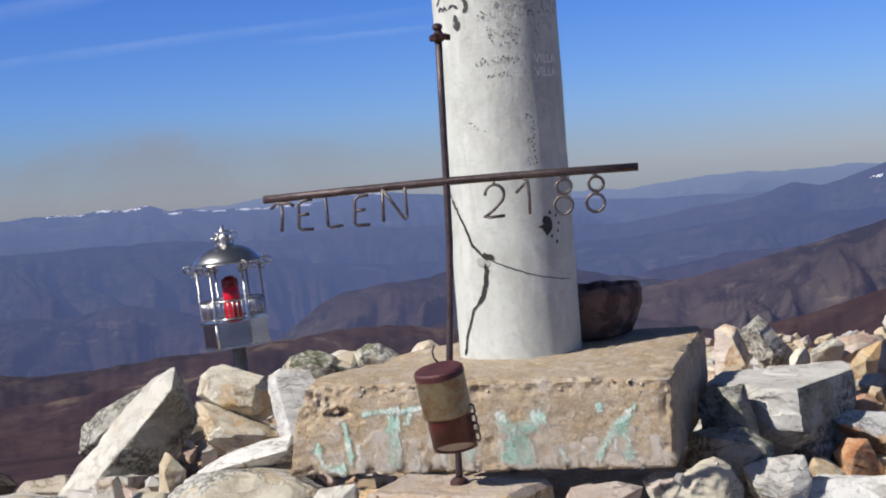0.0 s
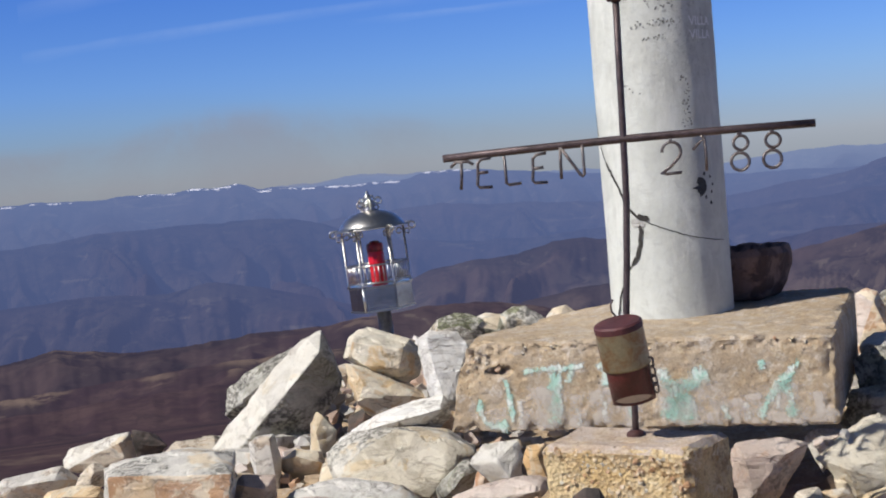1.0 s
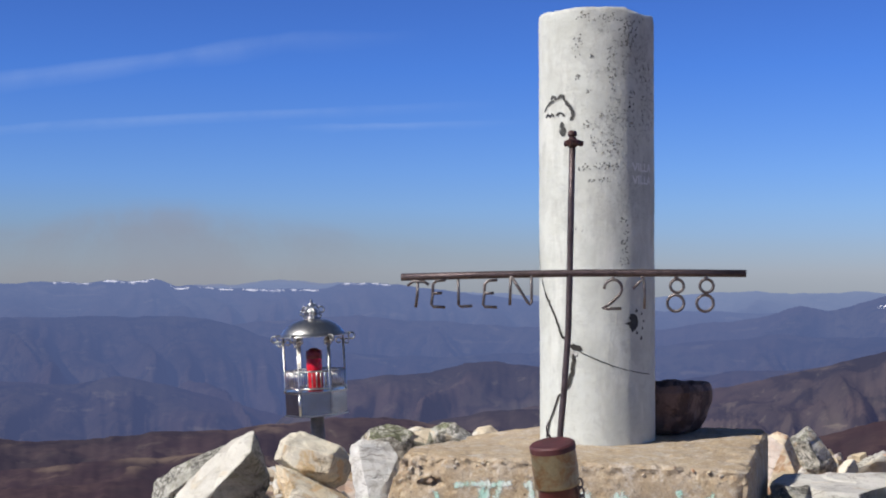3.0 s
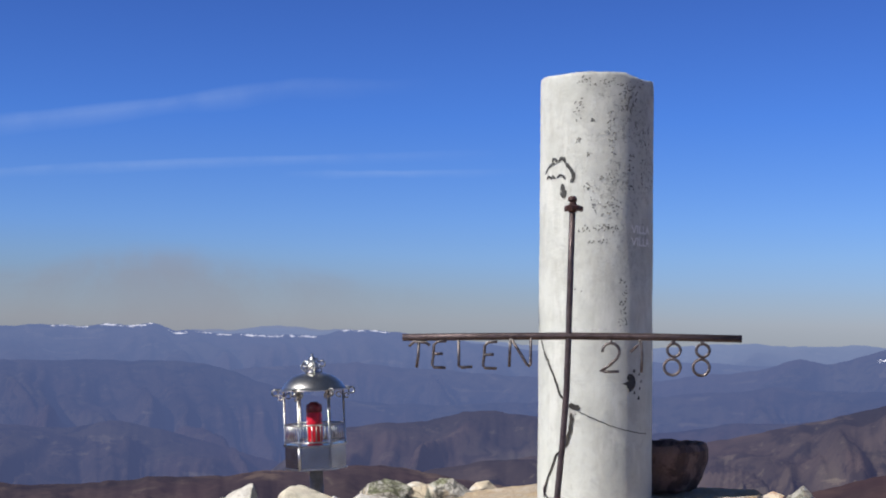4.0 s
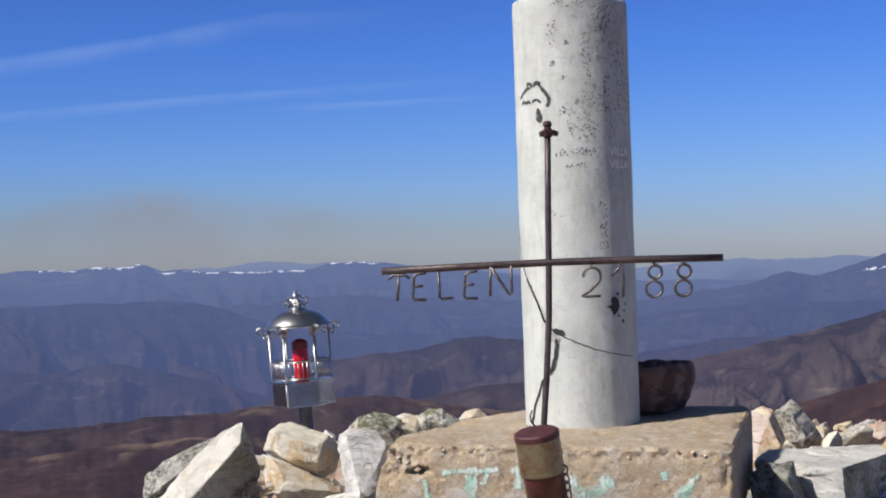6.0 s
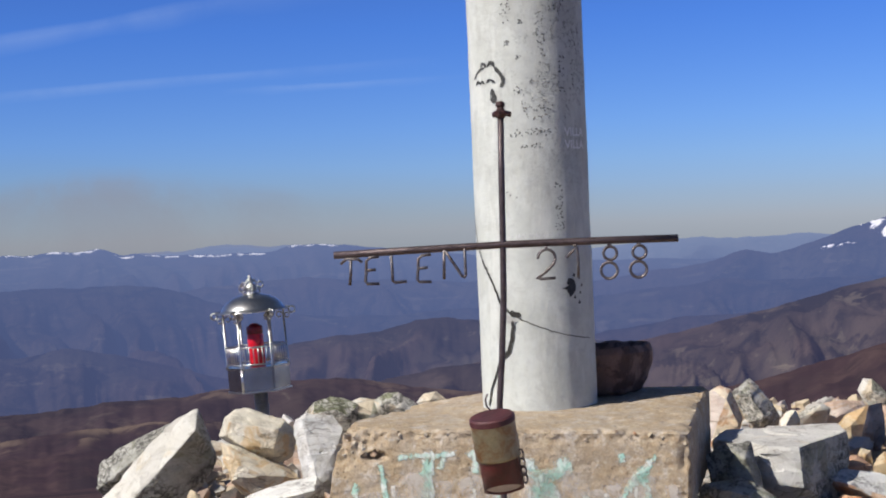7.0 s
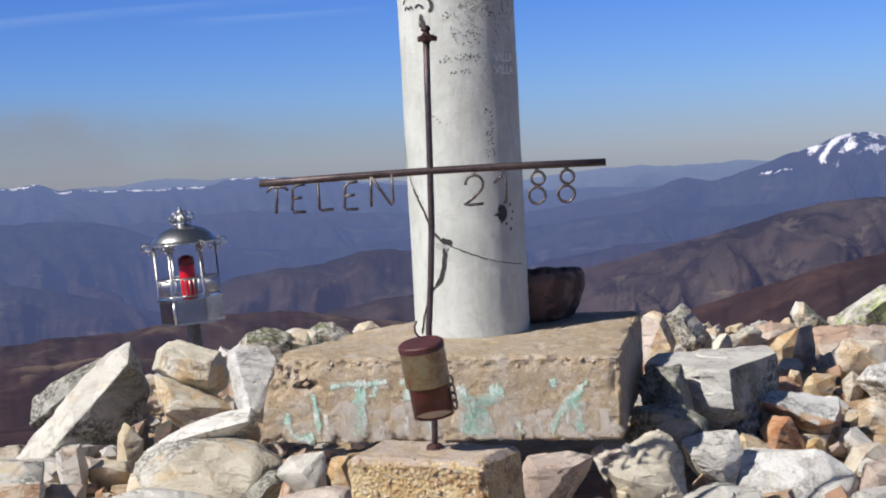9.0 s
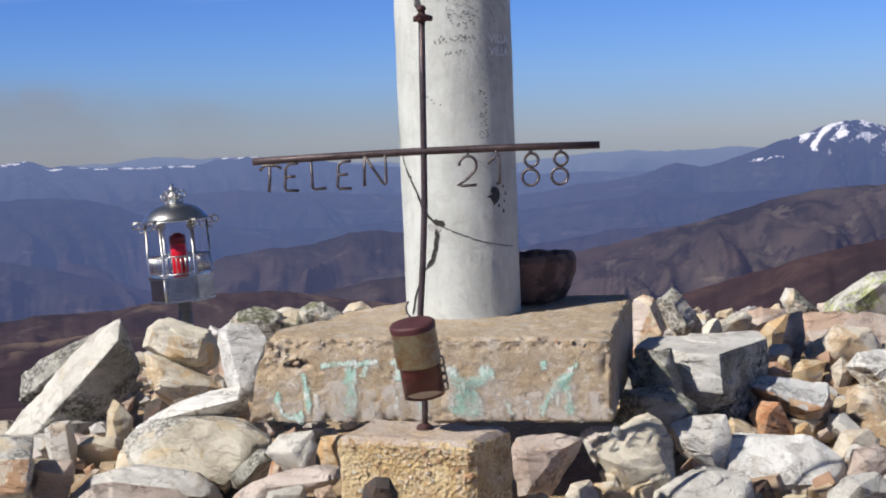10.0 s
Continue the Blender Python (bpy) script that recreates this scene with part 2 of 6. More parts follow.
def paint_material():
    """Old white paint on cement: thin, brushed, grimy, black lichen specks near the top."""
    mat, t, p, vec = begin("old_white_paint", 0.75)
    sep = t.nodes.new("ShaderNodeSeparateXYZ")
    t.links.new(vec, sep.inputs[0])
    scale = t.nodes.new("ShaderNodeMapping")
    scale.inputs["Scale"].default_value = (1, 1, 0.22)
    t.links.new(vec, scale.inputs["Vector"])
    col = mixed(t, step_at(t, noise_at(t, vec, 9, 7, 0.65), 0.35, 0.7), (0.57, 0.585, 0.542), (0.475, 0.487, 0.443))
    col = mixed(t, times(t, step_at(t, noise_at(t, vec, 21, 8, 0.72, 0.8), 0.46, 0.66), 0.55), col, (0.41, 0.415, 0.39))
    col = mixed(t, times(t, step_at(t, noise_at(t, scale.outputs[0], 14, 7, 0.66, 0.4), 0.55, 0.64), 0.5), col, (0.65, 0.655, 0.61))
    col = mixed(t, times(t, step_at(t, noise_at(t, scale.outputs[0], 26, 6, 0.7, 0.5), 0.48, 0.72), 0.6), col, (0.42, 0.42, 0.38))
    speck = step_at(t, noise_at(t, vec, 95, 8, 0.78), 0.50, 0.60)
    cloud = step_at(t, noise_at(t, vec, 12, 5, 0.62), 0.40, 0.58)
    high = step_at(t, sep.outputs["Z"], 0.40, 0.92)
    right = step_at(t, sep.outputs["X"], -0.15, 0.10)
    where = times(t, times(t, cloud, high), right)
    col = mixed(t, times(t, times(t, speck, where), 0.9), col, (0.12, 0.12, 0.11))
    crown = times(t, step_at(t, sep.outputs["Z"], 0.86, 1.10), step_at(t, noise_at(t, vec, 6, 6, 0.7), 0.38, 0.62))
    col = mixed(t, times(t, times(t, crown, right), 0.75), col, (0.32, 0.32, 0.30))
    low = step_at(t, noise_at(t, scale.outputs[0], 60, 6, 0.75), 0.62, 0.72)
    col = mixed(t, times(t, low, 0.5), col, (0.30, 0.29, 0.26))
    t.links.new(col, p.inputs["Base Color"])
    bumped(t, p, noise_at(t, vec, 60, 9, 0.72), 0.45, 0.007)
    return mat


PAINT = paint_material()


def plain_material(name, base, other, scale, rough, metal=0.0, bump=0.3, cut=(0.4, 0.65)):
    mat, t, p, vec = begin(name, rough, metal)
    col = mixed(t, step_at(t, noise_at(t, vec, scale, 6, 0.65, 0.5), *cut), base, other)
    col = mixed(t, 0.3, col, ramp_of(t, [(0.3, (0.3, 0.28, 0.26)), (0.6, (1.0, 1.0, 1.0))], noise_at(t, vec, scale * 9, 4, 0.7)), "MULTIPLY")
    t.links.new(col, p.inputs["Base Color"])
    bumped(t, p, noise_at(t, vec, scale * 6, 6, 0.7), bump, 0.004)
    return mat


STEEL = plain_material("weathered_brown_steel", (0.115, 0.085, 0.085), (0.07, 0.05, 0.05), 40, 0.42, 0.55)
WIRE = plain_material("dull_steel_wire", (0.19, 0.17, 0.165), (0.11, 0.085, 0.08), 90, 0.4, 0.75)
RUSTED = plain_material("rusted_steel", (0.075, 0.028, 0.024), (0.045, 0.018, 0.016), 30, 0.6, 0.2)
CAN_TOP = plain_material("worn_red_oxide_paint", (0.105, 0.030, 0.032), (0.062, 0.020, 0.022), 35, 0.55, 0.1)
CAN_LOW = plain_material("red_oxide_paint", (0.115, 0.024, 0.024), (0.045, 0.015, 0.015), 14, 0.34, 0.1)
CAN_MID = plain_material("rust_streaked_galvanised_steel", (0.33, 0.295, 0.19), (0.25, 0.12, 0.045), 20, 0.32, 0.7)
PALE_LID = plain_material("pale_weathered_lid", (0.52, 0.46, 0.41), (0.42, 0.36, 0.31), 40, 0.7)
STAINLESS = plain_material("stainless_steel", (0.52, 0.515, 0.50), (0.40, 0.39, 0.385), 30, 0.32, 1.0, 0.05)
STAINLESS_DULL = plain_material("brushed_stainless_steel", (0.58, 0.57, 0.55), (0.46, 0.45, 0.44), 18, 0.16, 1.0, 0.05)
POST = plain_material("dull_galvanised_steel", (0.30, 0.295, 0.29), (0.22, 0.215, 0.21), 30, 0.55, 0.6, 0.1)
STAINLESS_ROOF = plain_material("sun_dulled_stainless_steel", (0.66, 0.655, 0.64), (0.56, 0.55, 0.54), 30, 0.30, 1.0, 0.05)
RED_WAX = plain_material("red_candle_plastic", (0.62, 0.006, 0.02), (0.45, 0.004, 0.014), 60, 0.3)
RED_CAP = plain_material("dark_red_lid", (0.22, 0.008, 0.012), (0.13, 0.006, 0.01), 60, 0.4)
BROWN = plain_material("rough_dark_brown_wood", (0.19, 0.115, 0.092), (0.075, 0.042, 0.036), 17, 0.75, 0.0, 1.0, (0.46, 0.56))
BLACK_PAINT = plain_material("black_paint", (0.03, 0.03, 0.032), (0.05, 0.05, 0.05), 90, 0.7)
CRACK = plain_material("crack_shadowed_cement", (0.022, 0.02, 0.018), (0.05, 0.045, 0.04), 120, 0.95)
WHITE_PAINT = plain_material("white_lettering_paint", (0.86, 0.86, 0.86), (0.8, 0.8, 0.8), 120, 0.7)


def flaking_material(name, base, other, cover, body=0.62, size=66):
    """Thin paint with holes worn through it, thinnest along its borders."""
    mat, t, p, vec = begin(name, 0.85)
    t.links.new(mixed(t, step_at(t, noise_at(t, vec, 30, 5, 0.6), 0.4, 0.65), base, other), p.inputs["Base Color"])
    att = t.nodes.new("ShaderNodeAttribute")
    att.attribute_name = "body"
    add = t.nodes.new("ShaderNodeMath")
    add.operation = "MULTIPLY_ADD"
    t.links.new(att.outputs["Fac"], add.inputs[0])
    add.inputs[1].default_value = 0.22
    tall = t.nodes.new("ShaderNodeMapping")
    tall.inputs["Scale"].default_value = (1.0, 1.0, 0.62)
    t.links.new(vec, tall.inputs["Vector"])
    t.links.new(noise_at(t, tall.outputs[0], size, 9, 0.80, 0.7), add.inputs[2])
    t.links.new(times(t, step_at(t, add.outputs[0], cover + 0.10, cover + 0.32), body), p.inputs["Alpha"])
    return mat


AQUA = flaking_material("flaking_turquoise_paint", (0.40, 0.67, 0.57), (0.76, 0.82, 0.77), 0.43, 0.80)
OLD_WHITE = flaking_material("flaking_whitish_paint", (0.72, 0.67, 0.61), (0.60, 0.55, 0.49), 0.43, 0.52, 34)
RUN_WHITE = flaking_material("thin_white_paint", (0.80, 0.80, 0.76), (0.72, 0.74, 0.70), 0.46, 0.75)
FAINT_WHITE = flaking_material("worn_white_paint", (0.88, 0.88, 0.88), (0.8, 0.8, 0.8), 0.36, 0.8)
GRIME = flaking_material("grey_grime_specks", (0.13, 0.13, 0.125), (0.20, 0.195, 0.185), 0.26, 0.66)
BARE_CEMENT = plain_material("bare_cement", (0.46, 0.45, 0.42), (0.36, 0.35, 0.32), 60, 0.9, 0.0, 0.8)
SCRIBBLE = flaking_material("faded_black_paint", (0.035, 0.035, 0.035), (0.06, 0.06, 0.06), 0.30, 0.9)


def mountain_material(name="hazed_mountain_slopes"):
    """Far slopes: heath, scree, scrub and snow, with haze painted in: colours fade and blue emission grows with
    distance.
    """
    mat, t, p, vec = begin(name, 1.0)
    p.inputs["Specular IOR Level"].default_value = 0.0
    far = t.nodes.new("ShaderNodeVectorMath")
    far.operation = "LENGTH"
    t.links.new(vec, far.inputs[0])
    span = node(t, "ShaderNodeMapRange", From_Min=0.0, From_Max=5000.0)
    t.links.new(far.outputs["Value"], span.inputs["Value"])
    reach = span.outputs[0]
    # patches of heath, pale grass and dark scrub, larger where they lie farther off
    col = mixed(t, step_at(t, noise_at(t, vec, 0.011, 9, 0.66, 0.8), 0.40, 0.62), (0.034, 0.027, 0.024), (0.069, 0.052, 0.043))
    col = mixed(t, times(t, step_at(t, noise_at(t, vec, 0.0045, 8, 0.62, 0.6), 0.50, 0.62), 0.75), col, (0.080, 0.068, 0.049))
    col = mixed(t, times(t, step_at(t, noise_at(t, vec, 0.019, 9, 0.72, 0.9), 0.50, 0.60), 0.85), col, (0.014, 0.013, 0.013))
    col = mixed(t, times(t, step_at(t, noise_at(t, vec, 0.030, 8, 0.70, 0.5), 0.57, 0.64), 0.7), col, (0.105, 0.087, 0.067))
    col = mixed(t, times(t, step_at(t, noise_at(t, vec, 0.0028, 4, 0.55, 0.4), 0.50, 0.60), 0.35), col, (0.098, 0.060, 0.050))
    flats = t.nodes.new("ShaderNodeMapping")
    flats.inputs["Scale"].default_value = (0.5, 0.5, 3.0)
    t.links.new(vec, flats.inputs["Vector"])
    track = step_at(t, noise_at(t, flats.outputs[0], 0.012, 6, 0.6, 0.7), 0.62, 0.66)
    col = mixed(t, times(t, track, 0.5), col, (0.20, 0.165, 0.12))
    heath = ramp_of(t, [(0.10, (1.0, 1.0, 1.0)), (0.20, (0.0, 0.0, 0.0))], reach)
    brown = mixed(t, step_at(t, noise_at(t, vec, 0.05, 9, 0.66, 0.6), 0.38, 0.64), (0.036, 0.022, 0.024), (0.064, 0.041, 0.037))
    brown = mixed(t, times(t, step_at(t, noise_at(t, vec, 0.17, 8, 0.7, 0.8), 0.50, 0.66), 0.7), brown, (0.028, 0.020, 0.019))
    brown = mixed(t, times(t, step_at(t, noise_at(t, vec, 0.012, 6, 0.6, 0.6), 0.47, 0.58), 0.75), brown, (0.022, 0.017, 0.018))
    brown = mixed(t, times(t, step_at(t, noise_at(t, flats.outputs[0], 0.035, 6, 0.62, 0.8), 0.60, 0.66), 0.6), brown, (0.120, 0.087, 0.066))
    grass = t.nodes.new("ShaderNodeAttribute")
    grass.attribute_name = "grass"
    brown = mixed(t, step_at(t, times(t, grass.outputs["Fac"], step_at(t, noise_at(t, vec, 0.05, 6, 0.65, 0.5), 0.35, 0.6)), 0.1, 0.8), brown, (0.17, 0.125, 0.088))
    col = mixed(t, heath, col, brown)
    # haze painted into the base colour: slopes fade with distance
    haze_fade = ramp_of(t, [(0.0, (1.0, 1.0, 1.0)), (0.152, (0.86, 0.86, 0.86)), (0.24, (0.74, 0.74, 0.74)), (0.29, (0.46, 0.46, 0.46)), (0.36, (0.38, 0.38, 0.38)), (0.50, (0.25, 0.25, 0.25)), (0.62, (0.19, 0.19, 0.19)), (1.0, (0.12, 0.12, 0.12))], reach)
    col = mixed(t, 1.0, col, haze_fade, "MULTIPLY")
    att = t.nodes.new("ShaderNodeAttribute")
    att.attribute_name = "snow"
    add = t.nodes.new("ShaderNodeMath")
    add.operation = "MULTIPLY_ADD"
    t.links.new(noise_at(t, vec, 0.06, 9, 0.76, 0.6), add.inputs[0])
    add.inputs[1].default_value = 2.4
    t.links.new(att.outputs["Fac"], add.inputs[2])
    # snow colour dimmed with distance for the haze
    hazed_snow = ramp_of(t, [(0.76, (0.52, 0.505, 0.50)), (0.84, (0.40, 0.385, 0.375))], reach)
    col = mixed(t, step_at(t, add.outputs[0], 1.72, 1.84), col, hazed_snow)
    t.links.new(col, p.inputs["Base Color"])
    # haze painted as emission, bluer and brighter with distance
    HAZE_GLOW = ((0.0, (0.012, 0.01, 0.018)), (0.084, (0.017, 0.014, 0.026)), (0.152, (0.019, 0.019, 0.042)), (0.22, (0.034, 0.037, 0.078)), (0.3, (0.054, 0.062, 0.124)), (0.38, (0.052, 0.062, 0.127)), (0.5, (0.063, 0.083, 0.184)), (0.62, (0.079, 0.11, 0.237)), (0.74, (0.094, 0.127, 0.263)), (0.86, (0.125, 0.171, 0.331)), (0.95, (0.189, 0.244, 0.407)))
    t.links.new(ramp_of(t, HAZE_GLOW, reach), p.inputs["Emission Color"])
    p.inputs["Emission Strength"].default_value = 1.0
    bumped(t, p, noise_at(t, vec, 0.014, 4, 0.55, 0.3), 0.6, 12.0)
    return mat


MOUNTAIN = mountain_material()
SOIL = concrete_material("stony_soil", (0.46, 0.34, 0.22), (0.34, 0.23, 0.135), (0.50, 0.43, 0.35), (0.10, 0.07, 0.05))


# ---- building helpers ----
def crisp(bm, degrees=32):
    """Smooth skin with hard breaks."""
    bm.normal_update()
    for f in bm.faces:
        f.smooth = True
    for e in bm.edges:
        e.smooth = len(e.link_faces) == 2 and e.calc_face_angle(0) < radians(degrees)


def mesh_of(name, bm, mat, smooth=False):
    me = bpy.data.meshes.new(name)
    bm.normal_update()
    if smooth:
        for f in bm.faces:
            f.smooth = True
    bm.to_mesh(me)
    bm.free()
    for m in mat if isinstance(mat, (list, tuple)) else [mat]:
        me.materials.append(m)
    return me


def part(name, bm, mat, parent, label="", smooth=False):
    ob = new(name, mesh_of(name, bm, mat, smooth))
    ob.parent = parent
    return tagged(ob, label)


def thing(name, at, label, category, group="", kind=""):
    ob = new(name)
    ob.matrix_world = at
    return tagged(ob, label, category, group, kind)


def tube(points, radius, sides=8, closed=False, taper=None):
    """A round bar along a line of points."""
    bm = bmesh.new()
    pts = [Vector(p) for p in points]
    n = len(pts)
    rings, ref = [], None
    for i, p in enumerate(pts):
        a = pts[(i - 1) % n] if closed or i else p
        b = pts[(i + 1) % n] if closed or i < n - 1 else p
        d = (b - a).normalized()
        if ref is None:
            ref = Vector((0, 1, 0)) if abs(d.y) < 0.9 else Vector((1, 0, 0))
        u = d.cross(ref).normalized()
        v = d.cross(u)
        r = radius * (taper[i] if taper else 1)
        rings.append([bm.verts.new(p + r * (math.cos(k * math.tau / sides) * u + math.sin(k * math.tau / sides) * v)) for k in range(sides)])
    for i in range(n if closed else n - 1):
        a, b = rings[i], rings[(i + 1) % n]
        for k in range(sides):
            bm.faces.new((a[k], a[(k + 1) % sides], b[(k + 1) % sides], b[k]))
    if not closed:
        bm.faces.new(rings[0][::-1])
        bm.faces.new(rings[-1])
    bmesh.ops.recalc_face_normals(bm, faces=bm.faces)
    return bm


def joined(*bms):
    out = bmesh.new()
    for b in bms:
        me = bpy.data.meshes.new("scratch")
        b.to_mesh(me)
        b.free()
        out.from_mesh(me)
        bpy.data.meshes.remove(me)
    return out


def turned(profile, sides=32, start=0.0):
    """A shape turned round z from (radius, height) pairs; it is closed where the radius is 0."""
    bm = bmesh.new()
    rings = []
    for r, z in profile:
        rings.append([bm.verts.new((0, 0, z))] if r == 0 else [bm.verts.new((r * math.sin(start + k * math.tau / sides), -r * math.cos(start + k * math.tau / sides), z)) for k in range(sides)])
    for a, b in zip(rings, rings[1:]):
        for k in range(sides):
            q = (a[k % len(a)], a[(k + 1) % len(a)], b[(k + 1) % len(b)], b[k % len(b)])
            q = tuple(dict.fromkeys(q))
            if len(q) > 2:
                bm.faces.new(q)
    bmesh.ops.recalc_face_normals(bm, faces=bm.faces)
    return bm


def arc(cx, cz, r, a0, a1, n=14, y=0.0):
    return [(cx + r * math.cos(radians(a0 + (a1 - a0) * i / n)), y, cz + r * math.sin(radians(a0 + (a1 - a0) * i / n))) for i in range(n + 1)]


def roughened(bm, amount, scale, seed):
    off = Vector((seed * 3.7, seed * 1.3, seed * 2.1))
    bm.normal_update()
    moves = [(v, v.normal * amount * (noise.noise(v.co * scale + off) + 0.5 * noise.noise(v.co * scale * 3 + off))) for v in bm.verts]
    for v, m in moves:
        v.co += m


def broken_block(w, d, h, seed, cuts=7, keep=0.62, fine=0.012):
    """An angular block of stone: a box split by flat breaks, with chipped edges and a rough skin."""
    rng = random.Random(seed * 17 + 5)
    bm = bmesh.new()
    bmesh.ops.create_cube(bm, size=1.0)
    for v in bm.verts:
        v.co += Vector((rng.uniform(-0.1, 0.1), rng.uniform(-0.1, 0.1), rng.uniform(-0.1, 0.1)))
    for i in range(cuts):
        nrm = Vector((rng.gauss(0, 1), rng.gauss(0, 1), rng.gauss(0, 0.9))).normalized()
        reach = keep * rng.uniform(0.82, 1.12) * (abs(nrm.x) + abs(nrm.y) + abs(nrm.z)) ** 0.45
        cut = bmesh.ops.bisect_plane(bm, geom=bm.verts[:] + bm.edges[:] + bm.faces[:], plane_co=nrm * reach * 0.72, plane_no=nrm, clear_outer=True)
        edges = [e for e in cut["geom_cut"] if isinstance(e, bmesh.types.BMEdge)]
        if edges:
            bmesh.ops.contextual_create(bm, geom=edges)
    lo = [min(v.co[i] for v in bm.verts) for i in range(3)]
    hi = [max(v.co[i] for v in bm.verts) for i in range(3)]
    for v in bm.verts:
        v.co = Vector([((v.co[i] - lo[i]) / (hi[i] - lo[i]) - 0.5) * (w, d, h)[i] for i in range(3)])
    size = max(w, d, h)
    if fine <= 0.005:
        bmesh.ops.bevel(bm, geom=bm.edges[:], offset=size * 0.022, segments=1, affect="EDGES")
    bmesh.ops.triangulate(bm, faces=bm.faces[:])
    for k in range(3):
        long = [e for e in bm.edges if e.calc_length() > size * 0.15]
        if long:
            bmesh.ops.subdivide_edges(bm, edges=long, cuts=1)
            bmesh.ops.triangulate(bm, faces=bm.faces[:])
    if fine > 0.005:
        broken(bm, seed, size)
    else:
        roughened(bm, size * fine * 1.6, 5.0 / size, seed)
    crisp(bm, 24)
    return bm


# ---- the mountains all round ----
def ridge(distance, slope, *bearings):
    """A crest: its distance, the fall of its sides, and (bearing, height angle) pairs in degrees."""
    return distance, slope, np.array(bearings, float)


RIDGES = [
    ridge(420, 0.16, (-180, -9), (-20, -9.5), (0, -8.2), (6, -6.9), (8.5, -6.33), (11.3, -5.6), (14, -4.85), (16.5, -4.36), (19, -4.0), (40, -5), (180, -9)),
    ridge(760, 0.17, (-180, -7), (-27, -6.3), (-24.5, -5.95), (-22, -6.3), (-19.5, -6.35), (-17.8, -6.15), (-13.6, -6.0), (-9.8, -5.66), (-8, -5.6), (-6.3, -5.9), (-4, -6.3), (0, -6.6), (8, -6.8), (180, -7)),
    ridge(1080, 0.24, (-180, -8), (-10, -7.6), (-7.4, -6.3), (-6.3, -5.85), (-4.1, -5.42), (-2.6, -5.34), (0, -5.5), (2.5, -6.2), (6, -7.0), (180, -8)),
    ridge(1620, 0.26, (-180, -7.5), (-14, -7.2), (-12, -5.7), (-10.5, -4.6), (-9.7, -4.25), (-7.7, -3.95), (-6.2, -3.95), (-4.7, -3.5), (-3.4, -3.42), (-2.2, -3.6), (1, -4.3), (6, -5.2), (180, -6)),
    ridge(1180, 0.26, (-180, -7), (-8, -7), (-2, -5.2), (2, -4.9), (4.3, -4.68), (7.2, -3.97), (10, -3.34), (11.7, -2.86), (13.7, -2.45), (15.4, -2.3), (16.6, -2.2), (22, -1.7), (180, -5)),
    ridge(2450, 0.28, (-180, -6), (-28, -4.2), (-23, -4.0), (-20, -4.2), (-18.4, -3.95), (-16.5, -4.25), (-14.3, -4.9), (-12.3, -5.5), (-8, -6), (0, -5.2), (2.8, -4.3), (5.5, -3.9), (8, -3.7), (11, -3.6), (180, -6)),
    ridge(3100, 0.30, (-180, -3), (-26, -1.9), (-21.7, -1.57), (-18.6, -1.60), (-16, -1.62), (-14.7, -1.78), (-13.7, -2.0), (-12.8, -2.4), (-10.5, -2.95), (-6, -3.3), (2, -2.9), (7, -2.4), (180, -3)),
    ridge(3700, 0.30, (-180, -2), (-14, -1.9), (-9, -1.6), (-4, -2.0), (1.5, -2.3), (3.3, -2.15), (4.9, -1.88), (7.1, -1.57), (8.3, -1.28), (9.3, -1.36), (10.2, -1.18), (11, -0.97), (12, -0.68), (12.7, -0.46), (13.3, -0.25), (13.6, -0.10), (13.9, 0.02), (14.3, 0.09), (14.75, 0.11), (15.4, 0.05), (16, -0.04), (16.7, -0.34), (19, -0.7), (180, -2)),
    ridge(4250, 0.25, (-180, -0.5), (-26, -0.3), (-22, -0.30), (-20.5, -0.28), (-19.7, -0.33), (-18.6, -0.21), (-17.5, -0.26), (-16.9, -0.22), (-16.1, -0.42), (-15.6, -0.40), (-14.4, -0.56), (-13.3, -0.58), (-11.8, -0.55), (-10.7, -0.58), (-9.9, -0.46), (-9.5, -0.37), (-8.5, -0.36), (-7.7, -0.48), (-5, -0.75), (-2, -1.1), (3, -1.5), (9, -1.6), (20, -0.8), (180, -0.5)),
    ridge(4750, 0.25, (-180, -0.5), (-26, -0.5), (-16.5, -0.5), (-14, -0.37), (-12.6, -0.27), (-11.3, -0.26), (-10, -0.36), (-8.5, -0.5), (-6, -0.68), (-3, -0.8), (0, -0.97), (2.2, -1.0), (3.9, -0.83), (5, -0.78), (6.4, -0.71), (8, -0.8), (9.4, -0.72), (11.5, -0.79), (20, -0.7), (180, -0.5)),
    ridge(575, 0.15, (-180, -9), (-30, -7.9), (-26.6, -7.55), (-23.9, -7.45), (-21, -7.3), (-18, -7.1), (-14, -7.0), (-10, -7.3), (-4, -8.2), (180, -9)),
    ridge(470, 0.14, (-180, -10), (-30, -8.6), (-26.7, -8.3), (-23.7, -8.2), (-20.7, -8.05), (-17.4, -7.9), (-14, -8.1), (-8, -9), (180, -10)),
]
# streaks of old snow under the far crest: bearings, how far under it, half their thickness
STREAKS = ((-26.4, -25.3, 0.0012, 0.0005), (-24.9, -23.2, 0.0010, 0.0006), (-20.7, -19.2, 0.0006, 0.0008), (-18.9, -16.8, 0.0006, 0.0011), (-16.3, -15.5, 0.0016, 0.0010), (-15.25, -13.8, 0.0008, 0.0007), (-13.5, -10.5, 0.0008, 0.0009), (-9.75, -7.6, 0.0006, 0.0007))


def fbm(x, y, octaves, seed):
    total, amp = 0.0, 1.0
    for k in range(octaves):
        total += amp * noise.noise((x * 2**k + seed * 7.3, y * 2**k - seed * 3.1, seed * 1.7))
        amp *= 0.5
    return total


